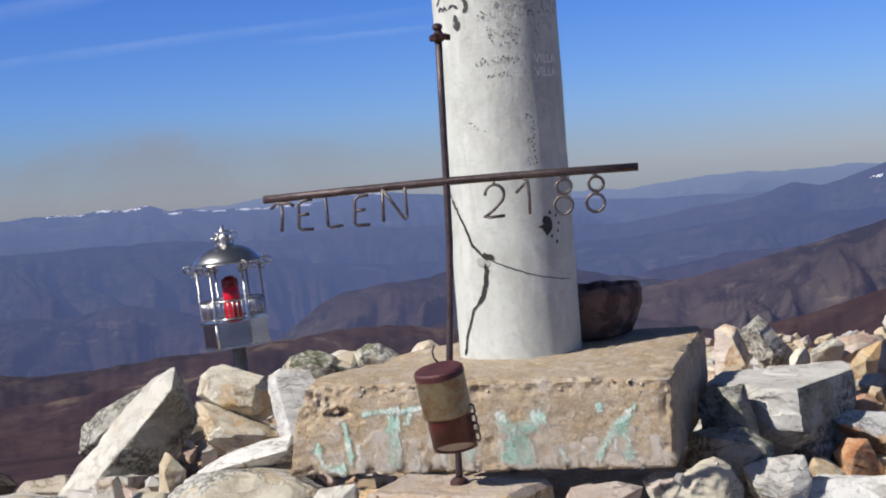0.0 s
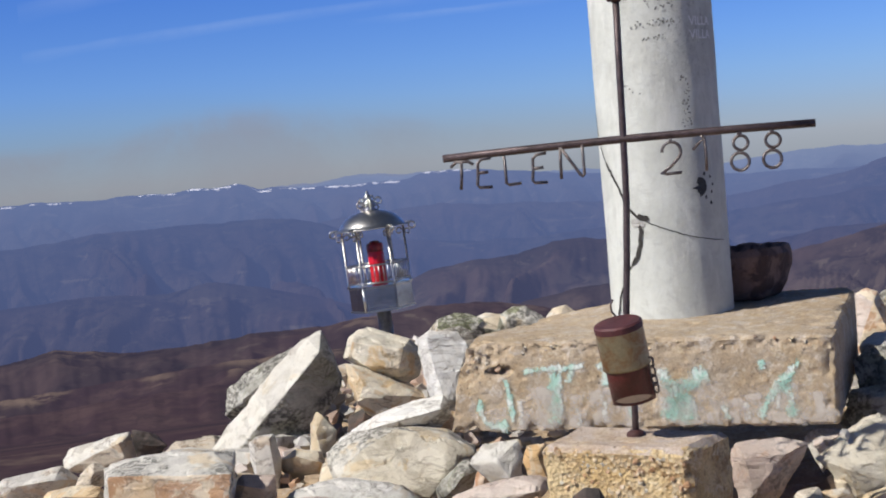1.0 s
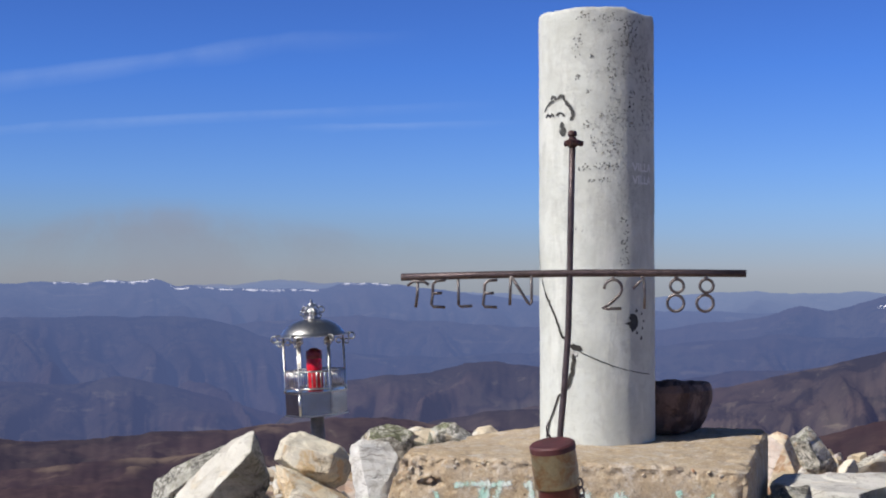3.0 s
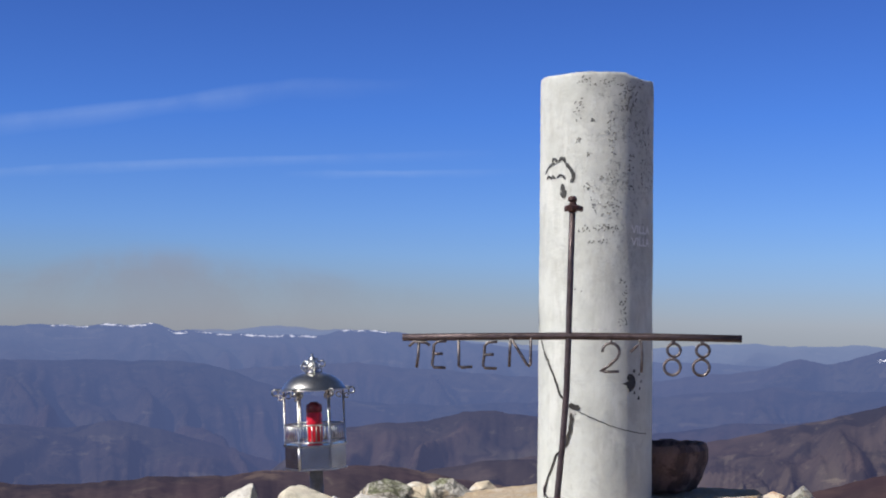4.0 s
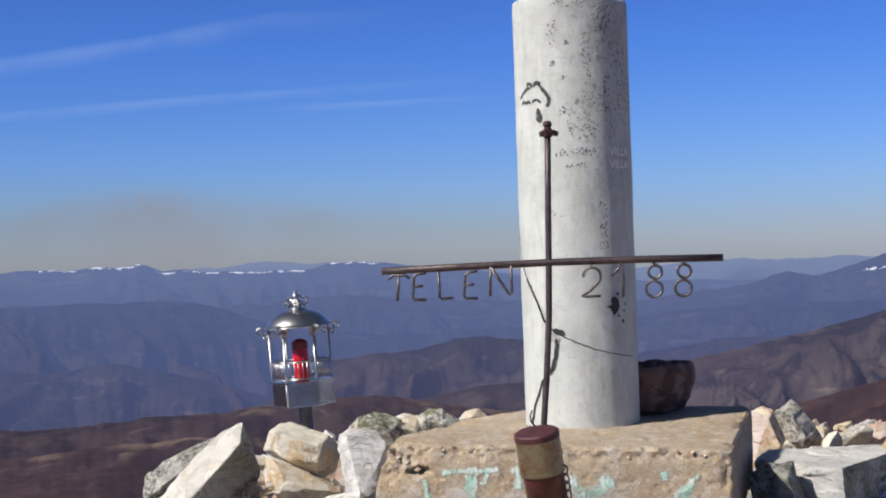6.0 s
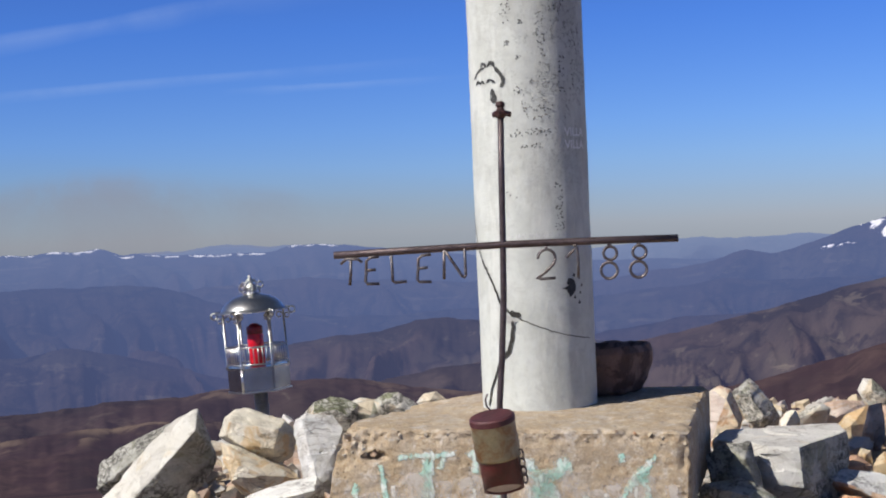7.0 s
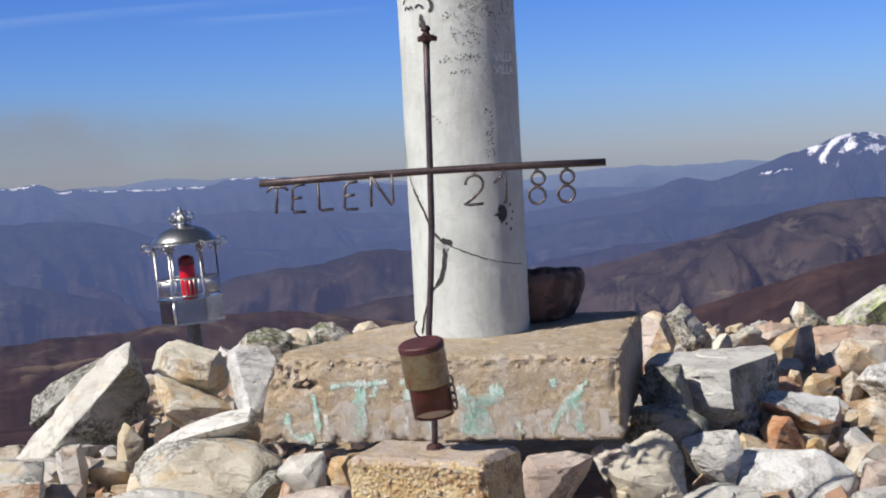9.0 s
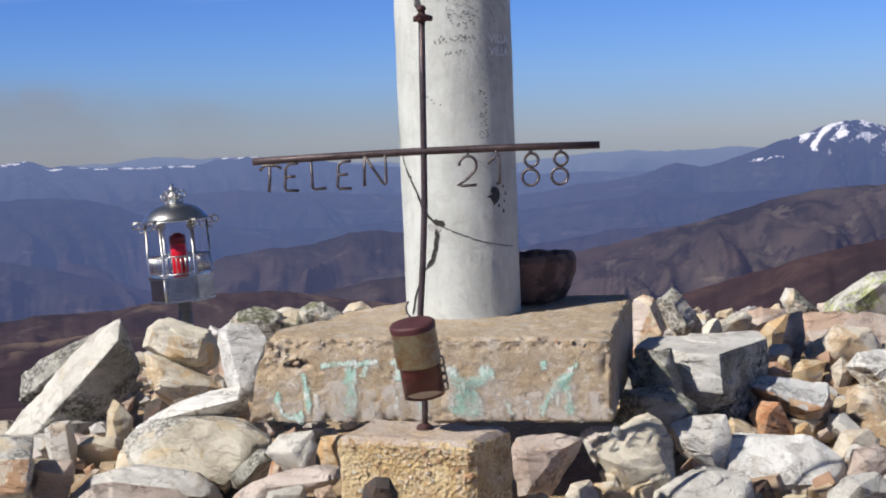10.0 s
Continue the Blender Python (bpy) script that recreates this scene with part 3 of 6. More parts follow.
def land(az, r):
    """Height, the crest that makes it, and how far under its crest, at a bearing in degrees and a distance."""
    a = radians(az)
    x, y = r * math.sin(a), r * math.cos(a)
    best, which, below = -0.155 * r - 4, 0, 99.0
    for i, (dist, slope, table) in enumerate(RIDGES):
        gap = dist - r
        if abs(gap) > dist * 0.6:
            continue
        crest = dist * math.tan(radians(float(np.interp(az, table[:, 0], table[:, 1]))))
        if crest - max(0.0, abs(gap) * slope * 0.5 - 0.03 * dist) < best:
            continue
        top = crest + 0.0016 * dist * fbm(az * 0.7, i * 9.0, 5, i + 1)
        if gap > 0:
            # spurs and gullies that run down the slope, deeper away from the crest
            run = gap / dist
            skew = az + 9.0 * run * (1 if i % 2 else -1) + 2.2 * noise.noise((az * 0.25, run * 9, i))
            spur = abs(noise.noise((skew * 0.42, run * 2.5, i * 3.1))) + 0.5 * abs(noise.noise((skew * 1.15, run * 6, i * 5.3))) + 0.24 * abs(noise.noise((skew * 3.1, run * 13, i * 7.7)))
            deep = (0.050 if dist > 900 else 0.0) * dist * min(1.0, run / 0.16)
            z = top - gap * slope * 0.72 - deep * (0.75 - spur) + (0.006 if dist > 900 else 0.011) * dist * min(1.0, run / 0.05) * fbm(x / dist * 22, y / dist * 22, 4, i + 40)
            z = min(z, top - 0.25 * gap * slope)
        else:
            z = top + gap * slope
        if z > best:
            best, which, below = z, i, (top - z) / dist
    return best, which, below


def ground_height(x, y):
    """The stony summit: nearly flat round the pillar, falling away beyond and towards the path."""
    r = math.hypot(x, y)
    z = -0.43 + 0.05 * fbm(x * 1.3, y * 1.3, 3, 3)
    if y < -1.2:
        z -= 0.28 * (-1.2 - y) ** 1.0 * (1 if y > -4 else 1)
    z -= 0.42 * max(0.0, -x - 1.2)
    z += 0.12 * math.exp(-(((x - 1.1) / 0.6) ** 2) - ((y - 0.7) / 0.8) ** 2)
    far = max(0.0, y - 3.0)
    side = max(0.0, abs(x) - 3.5)
    z -= 0.30 * far + 0.22 * side
    return max(z, -0.5 - 0.35 * r)


bearings = sorted(set([-180 + 4 * i for i in range(91)]) | set(round(-27 + 0.08 * i, 2) for i in range(601)))
near_radii = [0.25 * 1.17**i for i in range(46)]
near_radii = [r for r in near_radii if r < 330] + [330, 350, 370, 385, 395, 405, 412, 418, 422, 430, 445, 470, 500]
far_radii = [500 + 11 * i for i in range(128)] + [1910 + 18 * i for i in range(100)] + [3712 + 20 * i for i in range(23)] + [4172 + 6 * i for i in range(14)] + [4262 + 24 * i for i in range(17)] + [4660 + 10 * i for i in range(10)] + [4770, 4850, 5000]


def land_sheet(radii, near):
    verts, faces, snow, tan = [], [], [], []
    n = len(bearings) - 1
    for r in radii:
        for az in bearings[:-1]:
            a = radians(az)
            x, y = r * math.sin(a), r * math.cos(a)
            far_z, which, below = land(az, r)
            if near and r < 230:
                k = min(1.0, max(0.0, (r - 40) / 190))
                z = ground_height(x, y) * (1 - k) + min(far_z, -0.17 * r) * k if r > 40 else ground_height(x, y)
            else:
                z = far_z
            verts.append((x, y, z))
            band = -1.0
            if which == 7 and az > 11:
                rocks = noise.noise((az * 2.6 + below * 90, below * 160, 3)) + 0.6 * noise.noise((az * 7 - below * 260, below * 420, 9))
                band = 0.63 - 27 * below - 0.9 * max(0.0, 13.3 - az) * (1 if below > 0.0010 else 0.22) + 0.75 * rocks
                if 11.1 < az < 12.5:
                    band = max(band, 0.72 - 330 * abs(below - 0.0066 - 0.0034 * (az - 11.2)))
            pale = 0.0
            if which in (1, 10):
                pale = max(0.0, 1 - below / 0.0042) * max(0.0, 0.45 + 1.1 * noise.noise((az * 0.45, r * 0.003, which)))
            tan.append(pale)
            if which == 8:
                band = max([-1.0] + [0.70 - 0.45 * abs(below - deep) / half + 0.5 * noise.noise((az * 3.1, below * 700, 2)) for a0, a1, deep, half in STREAKS if a0 < az < a1])
            snow.append(band)
    for i in range(len(radii) - 1):
        for k in range(n):
            a, b = i * n + k, i * n + (k + 1) % n
            faces.append((a, b, b + n, a + n))
    me = bpy.data.meshes.new("land")
    me.from_pydata(verts, [], faces)
    me.attributes.new("snow", "FLOAT", "POINT").data.foreach_set("value", snow)
    me.attributes.new("grass", "FLOAT", "POINT").data.foreach_set("value", tan)
    me.polygons.foreach_set("use_smooth", [True] * len(faces))
    return me, faces


me, faces = land_sheet([0.02] + near_radii, True)
me.materials.append(SOIL)
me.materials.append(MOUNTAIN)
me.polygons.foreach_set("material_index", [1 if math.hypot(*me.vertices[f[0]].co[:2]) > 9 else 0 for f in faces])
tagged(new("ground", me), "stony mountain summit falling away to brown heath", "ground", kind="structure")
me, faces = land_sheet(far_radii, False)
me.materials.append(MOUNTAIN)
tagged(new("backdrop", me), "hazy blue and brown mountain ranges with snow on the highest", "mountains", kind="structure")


# ---- thin streaks of high cloud ----
def cloud_streak(points, width, seed):
    bm = bmesh.new()
    layer = bm.verts.layers.float.new("body")
    table = np.array(points)
    rows = []
    for i in range(49):
        u = i / 48
        az = np.interp(u, np.linspace(0, 1, len(points)), table[:, 0])
        el = np.interp(u, np.linspace(0, 1, len(points)), table[:, 1]) + 0.05 * noise.noise((u * 5, seed, 0))
        w = width * (0.75 + 0.3 * noise.noise((u * 7, seed, 3)))
        row = []
        for e, k in ((-1.0, 0.0), (-0.4, 0.55), (0.0, 1.0), (0.3, 0.8), (0.6, 0.0)):
            a, b = radians(az), radians(el + e * w)
            v = bm.verts.new(4700 * Vector((math.sin(a) * math.cos(b), math.cos(a) * math.cos(b), math.sin(b))))
            v[layer] = k * min(1.0, (1 - u) * 2.2, 0.25 + u * 3.0 if seed < 3 else u * 3.0)
            row.append(v)
        rows.append(row)
    for a, b in zip(rows, rows[1:]):
        for k in range(4):
            bm.faces.new((a[k], a[k + 1], b[k + 1], b[k]))
    ob = new("cloud", mesh_of("cloud", bm, CLOUD, True))
    ob.visible_shadow = False
    return tagged(ob, "thin white streak of high cloud in the blue sky", "cloud", "cloud streaks", "structure")


def cloud_material():
    mat, t, p, vec = begin("thin_high_cloud", 1.0)
    p.inputs["Base Color"].default_value = (0, 0, 0, 1)
    p.inputs["Specular IOR Level"].default_value = 0.0
    # sunlit look of the cloud painted as emission
    p.inputs["Emission Color"].default_value, p.inputs["Emission Strength"].default_value = (0.50, 0.62, 0.86, 1), 1.0
    att = t.nodes.new("ShaderNodeAttribute")
    att.attribute_name = "body"
    wisp = step_at(t, noise_at(t, vec, 0.004, 6, 0.6, 0.4), 0.05, 0.70)
    t.links.new(times(t, times(t, att.outputs["Fac"], wisp), 0.17), p.inputs["Alpha"])
    return mat


CLOUD = cloud_material()
cloud_streak(((-24.5, 7.0), (-21.9, 7.52), (-16.8, 8.3), (-11.6, 9.21), (-6, 9.4)), 0.75, 1)
cloud_streak(((-24.5, 5.3), (-21.9, 5.58), (-15.5, 6.15), (-8.9, 6.49), (-3, 6.7)), 0.42, 2)
cloud_streak(((-12, 5.75), (-9, 5.85), (-6, 5.9), (-2, 6.0)), 0.30, 3)


def smoke_material():
    mat, t, p, vec = begin("thin_brownish_smoke", 1.0)
    p.inputs["Base Color"].default_value = (0, 0, 0, 1)
    p.inputs["Specular IOR Level"].default_value = 0.0
    # emission stands in for daylight scattered by the smoke
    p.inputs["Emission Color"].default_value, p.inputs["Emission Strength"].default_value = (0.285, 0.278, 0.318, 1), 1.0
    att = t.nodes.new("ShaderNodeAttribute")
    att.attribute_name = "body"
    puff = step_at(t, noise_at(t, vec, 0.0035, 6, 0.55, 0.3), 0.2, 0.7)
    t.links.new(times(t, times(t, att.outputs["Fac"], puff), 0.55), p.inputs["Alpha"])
    return mat


bm = bmesh.new()
layer = bm.verts.layers.float.new("body")
crown = np.array(((-27, 1.9), (-24, 1.8), (-22.2, 1.9), (-21, 2.1), (-19.4, 2.6), (-17.4, 2.9), (-15.5, 2.85), (-13.3, 2.6), (-11.1, 2.2), (-8.4, 1.7), (-5, 1.1)))
rows = []
for i in range(89):
    az = -27 + 22 * i / 88
    top = float(np.interp(az, crown[:, 0], crown[:, 1])) + 0.12 * noise.noise((az * 0.8, 2, 1)) + 0.06 * noise.noise((az * 2.4, 5, 1))
    row = []
    for share, k in ((-0.5, 0.5), (0.3, 0.7), (0.62, 1.0), (0.82, 0.85), (0.93, 0.35), (1.06, 0.0)):
        a, b = radians(az), radians(top * share)
        v = bm.verts.new(4730 * Vector((math.sin(a) * math.cos(b), math.cos(a) * math.cos(b), math.sin(b))))
        v[layer] = k * min(1.0, (-5 - az) / 9)
        row.append(v)
    rows.append(row)
for a, b in zip(rows, rows[1:]):
    for k in range(5):
        bm.faces.new((a[k], a[k + 1], b[k + 1], b[k]))
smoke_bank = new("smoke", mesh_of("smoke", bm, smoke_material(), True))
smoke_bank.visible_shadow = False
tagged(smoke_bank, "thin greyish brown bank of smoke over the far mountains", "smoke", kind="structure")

# ---- the pillar's concrete base ----
def skewed_block(corners, top, bottom, mat_seed, cell=0.03, chip=0.012):
    """A worn concrete block on four ground corners (front left, front right, back right, back left)."""
    bm = bmesh.new()
    fl, fr, br, bl = [Vector((*c, 0)) for c in corners]
    lay = lambda z, zs: [bm.verts.new((c.x, c.y, z + dz)) for c, dz in zip((fl, fr, br, bl), zs)]
    a, b = lay(bottom, (0, 0, 0, 0)), lay(0, top)
    for q in ((b[0], b[1], b[2], b[3]), (a[3], a[2], a[1], a[0]), *((a[i], a[(i + 1) % 4], b[(i + 1) % 4], b[i]) for i in range(4))):
        bm.faces.new(q)
    bmesh.ops.recalc_face_normals(bm, faces=bm.faces)
    bmesh.ops.bevel(bm, geom=bm.edges[:], offset=chip, segments=1, affect="EDGES")
    bmesh.ops.triangulate(bm, faces=bm.faces[:])
    for k in range(7):
        long = [e for e in bm.edges if e.calc_length() > cell * 1.6]
        if long:
            bmesh.ops.subdivide_edges(bm, edges=long, cuts=1)
            bmesh.ops.triangulate(bm, faces=bm.faces[:])
    bm.normal_update()
    return bm


def chipped(bm, seed, depth, inner):
    """Bites out of the edges and a rough skin. inner(p) is the distance of a point from the nearest edge."""
    off = Vector((seed, seed * 2.0, seed * 3.0))
    bm.normal_update()
    moves = []
    for v in bm.verts:
        d = inner(v.co)
        n = 0.8 * noise.noise(v.co * 9 + off) + 0.7 * noise.noise(v.co * 24 + off) + 0.5 * noise.noise(v.co * 60 + off)
        bite = max(0.0, n) * depth * max(0.0, 1 - d / 0.026) ** 1.5
        bite += 0.5 * max(0.0, noise.noise(v.co * 42 + off) - 0.12) * depth * max(0.0, 1 - d / 0.035)
        pit = max(0.0, noise.noise(v.co * 28 + off * 2) - 0.42) * 0.02
        skin = 0.0016 * noise.noise(v.co * 60 + off) + 0.0016 * noise.noise(v.co * 22 + off) + 0.0012 * noise.noise(v.co * 6 + off) - pit
        moves.append((v, v.normal * (skin - bite)))
    for v, m in moves:
        v.co += m


SLAB_TOP = (-0.002, -0.014, -0.003, 0.0)
slab_base = thing("pillar_base", pose(0, 0, 0), "weathered tan concrete slab with flaking turquoise graffiti, chipped edges", "concrete slab")
bm = skewed_block(((-0.525, -0.40), (0.328, -0.54), (0.468, 0.235), (-0.39, 0.375)), SLAB_TOP, -0.205, 1, 0.0075, 0.006)
FRONT = Vector((0.853, -0.14, 0)).normalized()
for v in bm.verts:      # the left end leans back where its corner is broken
    if v.co.x < -0.3:
        v.co.x += 0.24 * (v.co.z + 0.205) * (-0.3 - v.co.x) / 0.225
SIDE = Vector((0.14, 0.775, 0)).normalized()


def slab_edge(p):
    """Distance of a point from the nearest edge of the slab."""
    front = abs((p - Vector((0.328, -0.54, 0))).dot(Vector((-FRONT.y, FRONT.x, 0))))
    right = abs((p - Vector((0.328, -0.54, 0))).dot(Vector((SIDE.y, -SIDE.x, 0))))
    left = abs((p - Vector((-0.525, -0.40, 0))).dot(Vector((SIDE.y, -SIDE.x, 0))))
    top = abs(p.z + 0.008)
    return min(math.hypot(top, front), math.hypot(top, right), math.hypot(front, right), math.hypot(front, left), math.hypot(top, left), math.hypot(p.z + 0.205, front))


chipped(bm, 4.0, 0.048, slab_edge)
for v in bm.verts:      # the back corner is worn away
    p = v.co
    worn = min(1.0, max(0.0, (-0.10 - p.x) / 0.26)) * min(1.0, max(0.0, (p.y + 0.25) / 0.5))
    if p.z > -0.12:
        v.co.z -= worn * (0.045 + 0.012 * noise.noise(p * 15)) * (1 + p.z / 0.12)
for v in bm.verts:      # the broken front corner and the hollow in it
    p = v.co
    near = max(0.0, 1 - (p - Vector((-0.47, -0.41, 0.0))).length / 0.115)
    rag = 0.55 + 0.9 * abs(noise.noise(p * 26)) + 0.5 * noise.noise(p * 60)
    drop = 0.030 * near * rag
    hollow = max(0.0, 1 - ((p.x + 0.395) / 0.034) ** 2 - ((p.z + 0.066) / 0.014) ** 2) if p.y < -0.38 else 0.0
    gash = 0.012 * max(0.0, noise.noise(Vector((p.x * 22, 3, 1))) + 0.15) * max(0.0, 1 - abs(p.z + 0.03) / 0.014) if p.y < -0.38 else 0.0
    v.co += Vector((0.3 * drop, drop + 0.034 * hollow + gash, -0.5 * drop))
crisp(bm, 40)
part("slab", bm, SLAB, slab_base)
agg = random.Random(31)
for n in range(34):      # stones showing in the broken edge
    if n < 16:
        x, z, s = agg.uniform(-0.47, -0.37), agg.uniform(-0.07, -0.03), agg.uniform(0.003, 0.007)
    else:
        x, z, s = agg.uniform(-0.36, 0.31), agg.gauss(-0.024, 0.006), agg.uniform(0.002, 0.005)
    bm = broken_block(s * 2.2, s * 1.8, s * 1.5, 700 + n, 5, 0.62, 0.004)
    k = (x + 0.525) / 0.853
    bm.transform(pose(x, -0.40 - 0.14 * k + (0.018 if n < 16 else 0.004), z, agg.uniform(-30, 30), agg.uniform(-40, 40), agg.uniform(0, 180)))
    part("pebble", bm, agg.choice((CREAM, TAN, TAN, RUST)), slab_base)


def front_point(x, z, out=0.0032):
    k = (x + 0.525) / 0.853
    return Vector((x, -0.40 - 0.14 * k, z)) + out * Vector((-0.162, -0.987, 0))


def daub(name, line, width, mat, label):
    """A brush stroke on the slab's front face."""
    bm = bmesh.new()
    body_layer = bm.verts.layers.float.new("body")
    rows = []
    pts = [Vector((x, 0, z)) for x, z in line]
    dense = []
    for a, b in zip(pts, pts[1:]):
        dense += [a.lerp(b, i / 6) for i in range(6)]
    dense.append(pts[-1])
    for i, p in enumerate(dense):
        d = (dense[min(i + 1, len(dense) - 1)] - dense[max(i - 1, 0)]).normalized()
        s = Vector((-d.z, 0, d.x))
        w = width * (0.8 + 0.7 * noise.noise((p.x * 40, p.z * 60, 2)))
        fade = 0.0 if i in (0, len(dense) - 1) else 1.0
        rows.append([bm.verts.new(front_point(*(p + s * w * e).xz)) for e in (-0.7, -0.3, 0.0, 0.3, 0.7)])
        for v, k in zip(rows[-1], (0.0, 0.8, 1.0, 0.8, 0.0)):
            v[body_layer] = k * fade
    for a, b in zip(rows, rows[1:]):
        for k in range(4):
            bm.faces.new((a[k], a[k + 1], b[k + 1], b[k]))
    bmesh.ops.recalc_face_normals(bm, faces=bm.faces)
    return part(name, bm, mat, slab_base, label)


# ---- the pillar ----
R, TALL = 0.15, 1.10
pillar = thing("survey_pillar", pose(0, 0, 0), "round white-painted concrete survey pillar, cracked and weathered", "pillar")


def pillar_shaft():
    bm = bmesh.new()
    sides, levels = 120, 130
    rings = []
    for i in range(levels + 1):
        z = -0.02 + (TALL + 0.02) * i / levels
        ring = []
        for k in range(sides):
            a = k * math.tau / sides
            p = Vector((math.sin(a), -math.cos(a), 0))
            r = R * (1 + 0.006 * (z - 0.5) * 0.6) + 0.0014 * noise.noise((p.x * 3, p.y * 3, z * 7)) + 0.0007 * noise.noise((p.x * 14, p.y * 14, z * 90))
            top = max(0.0, (z - TALL + 0.02) / 0.02)
            bite = max(0.0, noise.noise((p.x * 4 + 3, p.y * 4, 1.7)) + 0.5 * noise.noise((p.x * 13, p.y * 13, 5.1)) - 0.05)
            notch = 0.009 * (1 if 30 < math.degrees(a) < 95 else 0)
            ring.append(bm.verts.new(p * (r - top * (0.0015 + 0.008 * bite)) + Vector((0, 0, z - top * (0.006 * bite + notch)))))
        rings.append(ring)
    for a, b in zip(rings, rings[1:]):
        for k in range(sides):
            bm.faces.new((a[k], a[(k + 1) % sides], b[(k + 1) % sides], b[k]))
    bm.faces.new(rings[-1])
    bm.faces.new(rings[0][::-1])
    bmesh.ops.recalc_face_normals(bm, faces=bm.faces)
    for f in bm.faces:
        f.smooth = len(f.verts) == 4
    return bm


part("shaft", pillar_shaft(), PAINT, pillar)


def on_pillar(deg, z, out=0.0012):
    a = radians(deg)
    return Vector(((R + out) * math.sin(a), -(R + out) * math.cos(a), z))


def stroke(name, line, width, mat, label="", jitter=0.0, seed=1, out=0.0018):
    """A ribbon lying on the shaft, through (degrees from the front, height) pairs."""
    bm = bmesh.new()
    body_layer = bm.verts.layers.float.new("body")
    dense = []
    for (a0, z0), (a1, z1) in zip(line, line[1:]):
        n = max(2, int(math.hypot((a1 - a0) * 0.0026, z1 - z0) / 0.006))
        dense += [(a0 + (a1 - a0) * i / n, z0 + (z1 - z0) * i / n) for i in range(n)]
    dense.append(line[-1])
    dense = [(a + jitter * 380 * noise.noise((i * 0.7, seed, 0)), z + jitter * noise.noise((i * 0.7, seed, 4))) for i, (a, z) in enumerate(dense)]
    rows = []
    for i, (a, z) in enumerate(dense):
        b, c = dense[min(i + 1, len(dense) - 1)], dense[max(i - 1, 0)]
        d = Vector(((b[0] - c[0]) * 0.00262, b[1] - c[1])).normalized()
        w = width * (1 + 0.55 * noise.noise((i * 0.45, seed, 9))) * (0.35 if i in (0, len(dense) - 1) else 1)
        rows.append([bm.verts.new(on_pillar(a - d.y * w * e / 0.00262, z + d.x * w * e, out)) for e in (-0.5, 0.0, 0.5)])
        rows[-1][1][body_layer] = 1.0
    for a, b in zip(rows, rows[1:]):
        for k in range(2):
            bm.faces.new((a[k], a[k + 1], b[k + 1], b[k]))
    bmesh.ops.recalc_face_normals(bm, faces=bm.faces)
    return part(name, bm, mat, pillar, label)


# near-black ribbons laid on the shaft stand in for shade inside the cracks
stroke("crack", [(-84, 0.50), (-79, 0.47), (-71, 0.414), (-62, 0.378)], 0.0035, CRACK, "long open crack", 0.004, 1)
stroke("crack", [(-62, 0.378), (-53, 0.347), (-45, 0.317), (-37, 0.268), (-26, 0.241), (-19, 0.236)], 0.0066, CRACK, "long open crack", 0.005, 11)
stroke("crack", [(-24, 0.222), (-23.5, 0.205), (-25.5, 0.171), (-30, 0.140), (-36, 0.124)], 0.0105, CRACK, "long open crack", 0.004, 2)
stroke("crack", [(-36, 0.124), (-41, 0.112), (-47, 0.078), (-54, 0.045), (-60, 0.0)], 0.0065, CRACK, "long open crack", 0.004, 12)
stroke("crack", [(-19, 0.230), (-13, 0.223), (-2, 0.210), (15, 0.192), (31, 0.180), (50, 0.171), (62, 0.168)], 0.0021, CRACK, "hairline crack", 0.003, 3)
stroke("hole", [(-27, 0.241), (-20, 0.238), (-15, 0.235)], 0.014, CRACK, "broken-out hole in the cement", 0.004, 4)
stroke("spall", [(-33, 0.232), (-27, 0.224), (-20, 0.222)], 0.016, BARE_CEMENT, "bare cement where paint has broken off", 0.004, 13, 0.0014)


def blot(name, outline, label, out=0.002):
    """A flat shape painted on the shaft, through (degrees from the front, height) pairs."""
    bm = bmesh.new()
    cx, cz = (sum(p[i] for p in outline) / len(outline) for i in (0, 1))
    mid = bm.verts.new(on_pillar(cx, cz, out))
    ring = [bm.verts.new(on_pillar(a, z, out)) for a, z in outline]
    for a, b in zip(ring, ring[1:] + ring[:1]):
        bm.faces.new((mid, a, b))
    bmesh.ops.recalc_face_normals(bm, faces=bm.faces)
    return part(name, bm, BLACK_PAINT, pillar, label)


blot("painted_mark", [(33.5, 0.324), (38, 0.323), (41.5, 0.316), (42.6, 0.303), (42, 0.292), (39, 0.283), (34.5, 0.276), (34.2, 0.283), (31.5, 0.291), (32, 0.294), (26.5, 0.299), (31.5, 0.303), (34, 0.306), (31.5, 0.312)], "black spiked half-round paint mark")
for a, z, big in ((40.5, 0.332, 1.1), (47.5, 0.324, 0.9), (50.5, 0.305, 0.9), (48.5, 0.287, 0.9), (41, 0.276, 1.0), (46.8, 0.262, 1.2)):
    w, h = 1.7 * big, 0.0052 * big
    blot("paint_drop", [(a - w, z - h * 0.6), (a - 0.2, z + h), (a + w * 0.9, z - 0.2 * h), (a + 0.5, z - h)], "black paint drop")
# a black painted sign of a few curved strokes
stroke("painted_mark", [(-62, 0.841), (-57, 0.855), (-50, 0.865), (-45, 0.867)], 0.0075, SCRIBBLE, "black brush stroke", 0.001, 21)
stroke("painted_mark", [(-50, 0.870), (-48, 0.879), (-44, 0.876), (-43, 0.867)], 0.008, SCRIBBLE, "black brush stroke", 0.001, 26)
stroke("painted_mark", [(-41, 0.868), (-38, 0.878), (-34, 0.876), (-32, 0.863)], 0.010, SCRIBBLE, "black brush stroke", 0.001, 27)
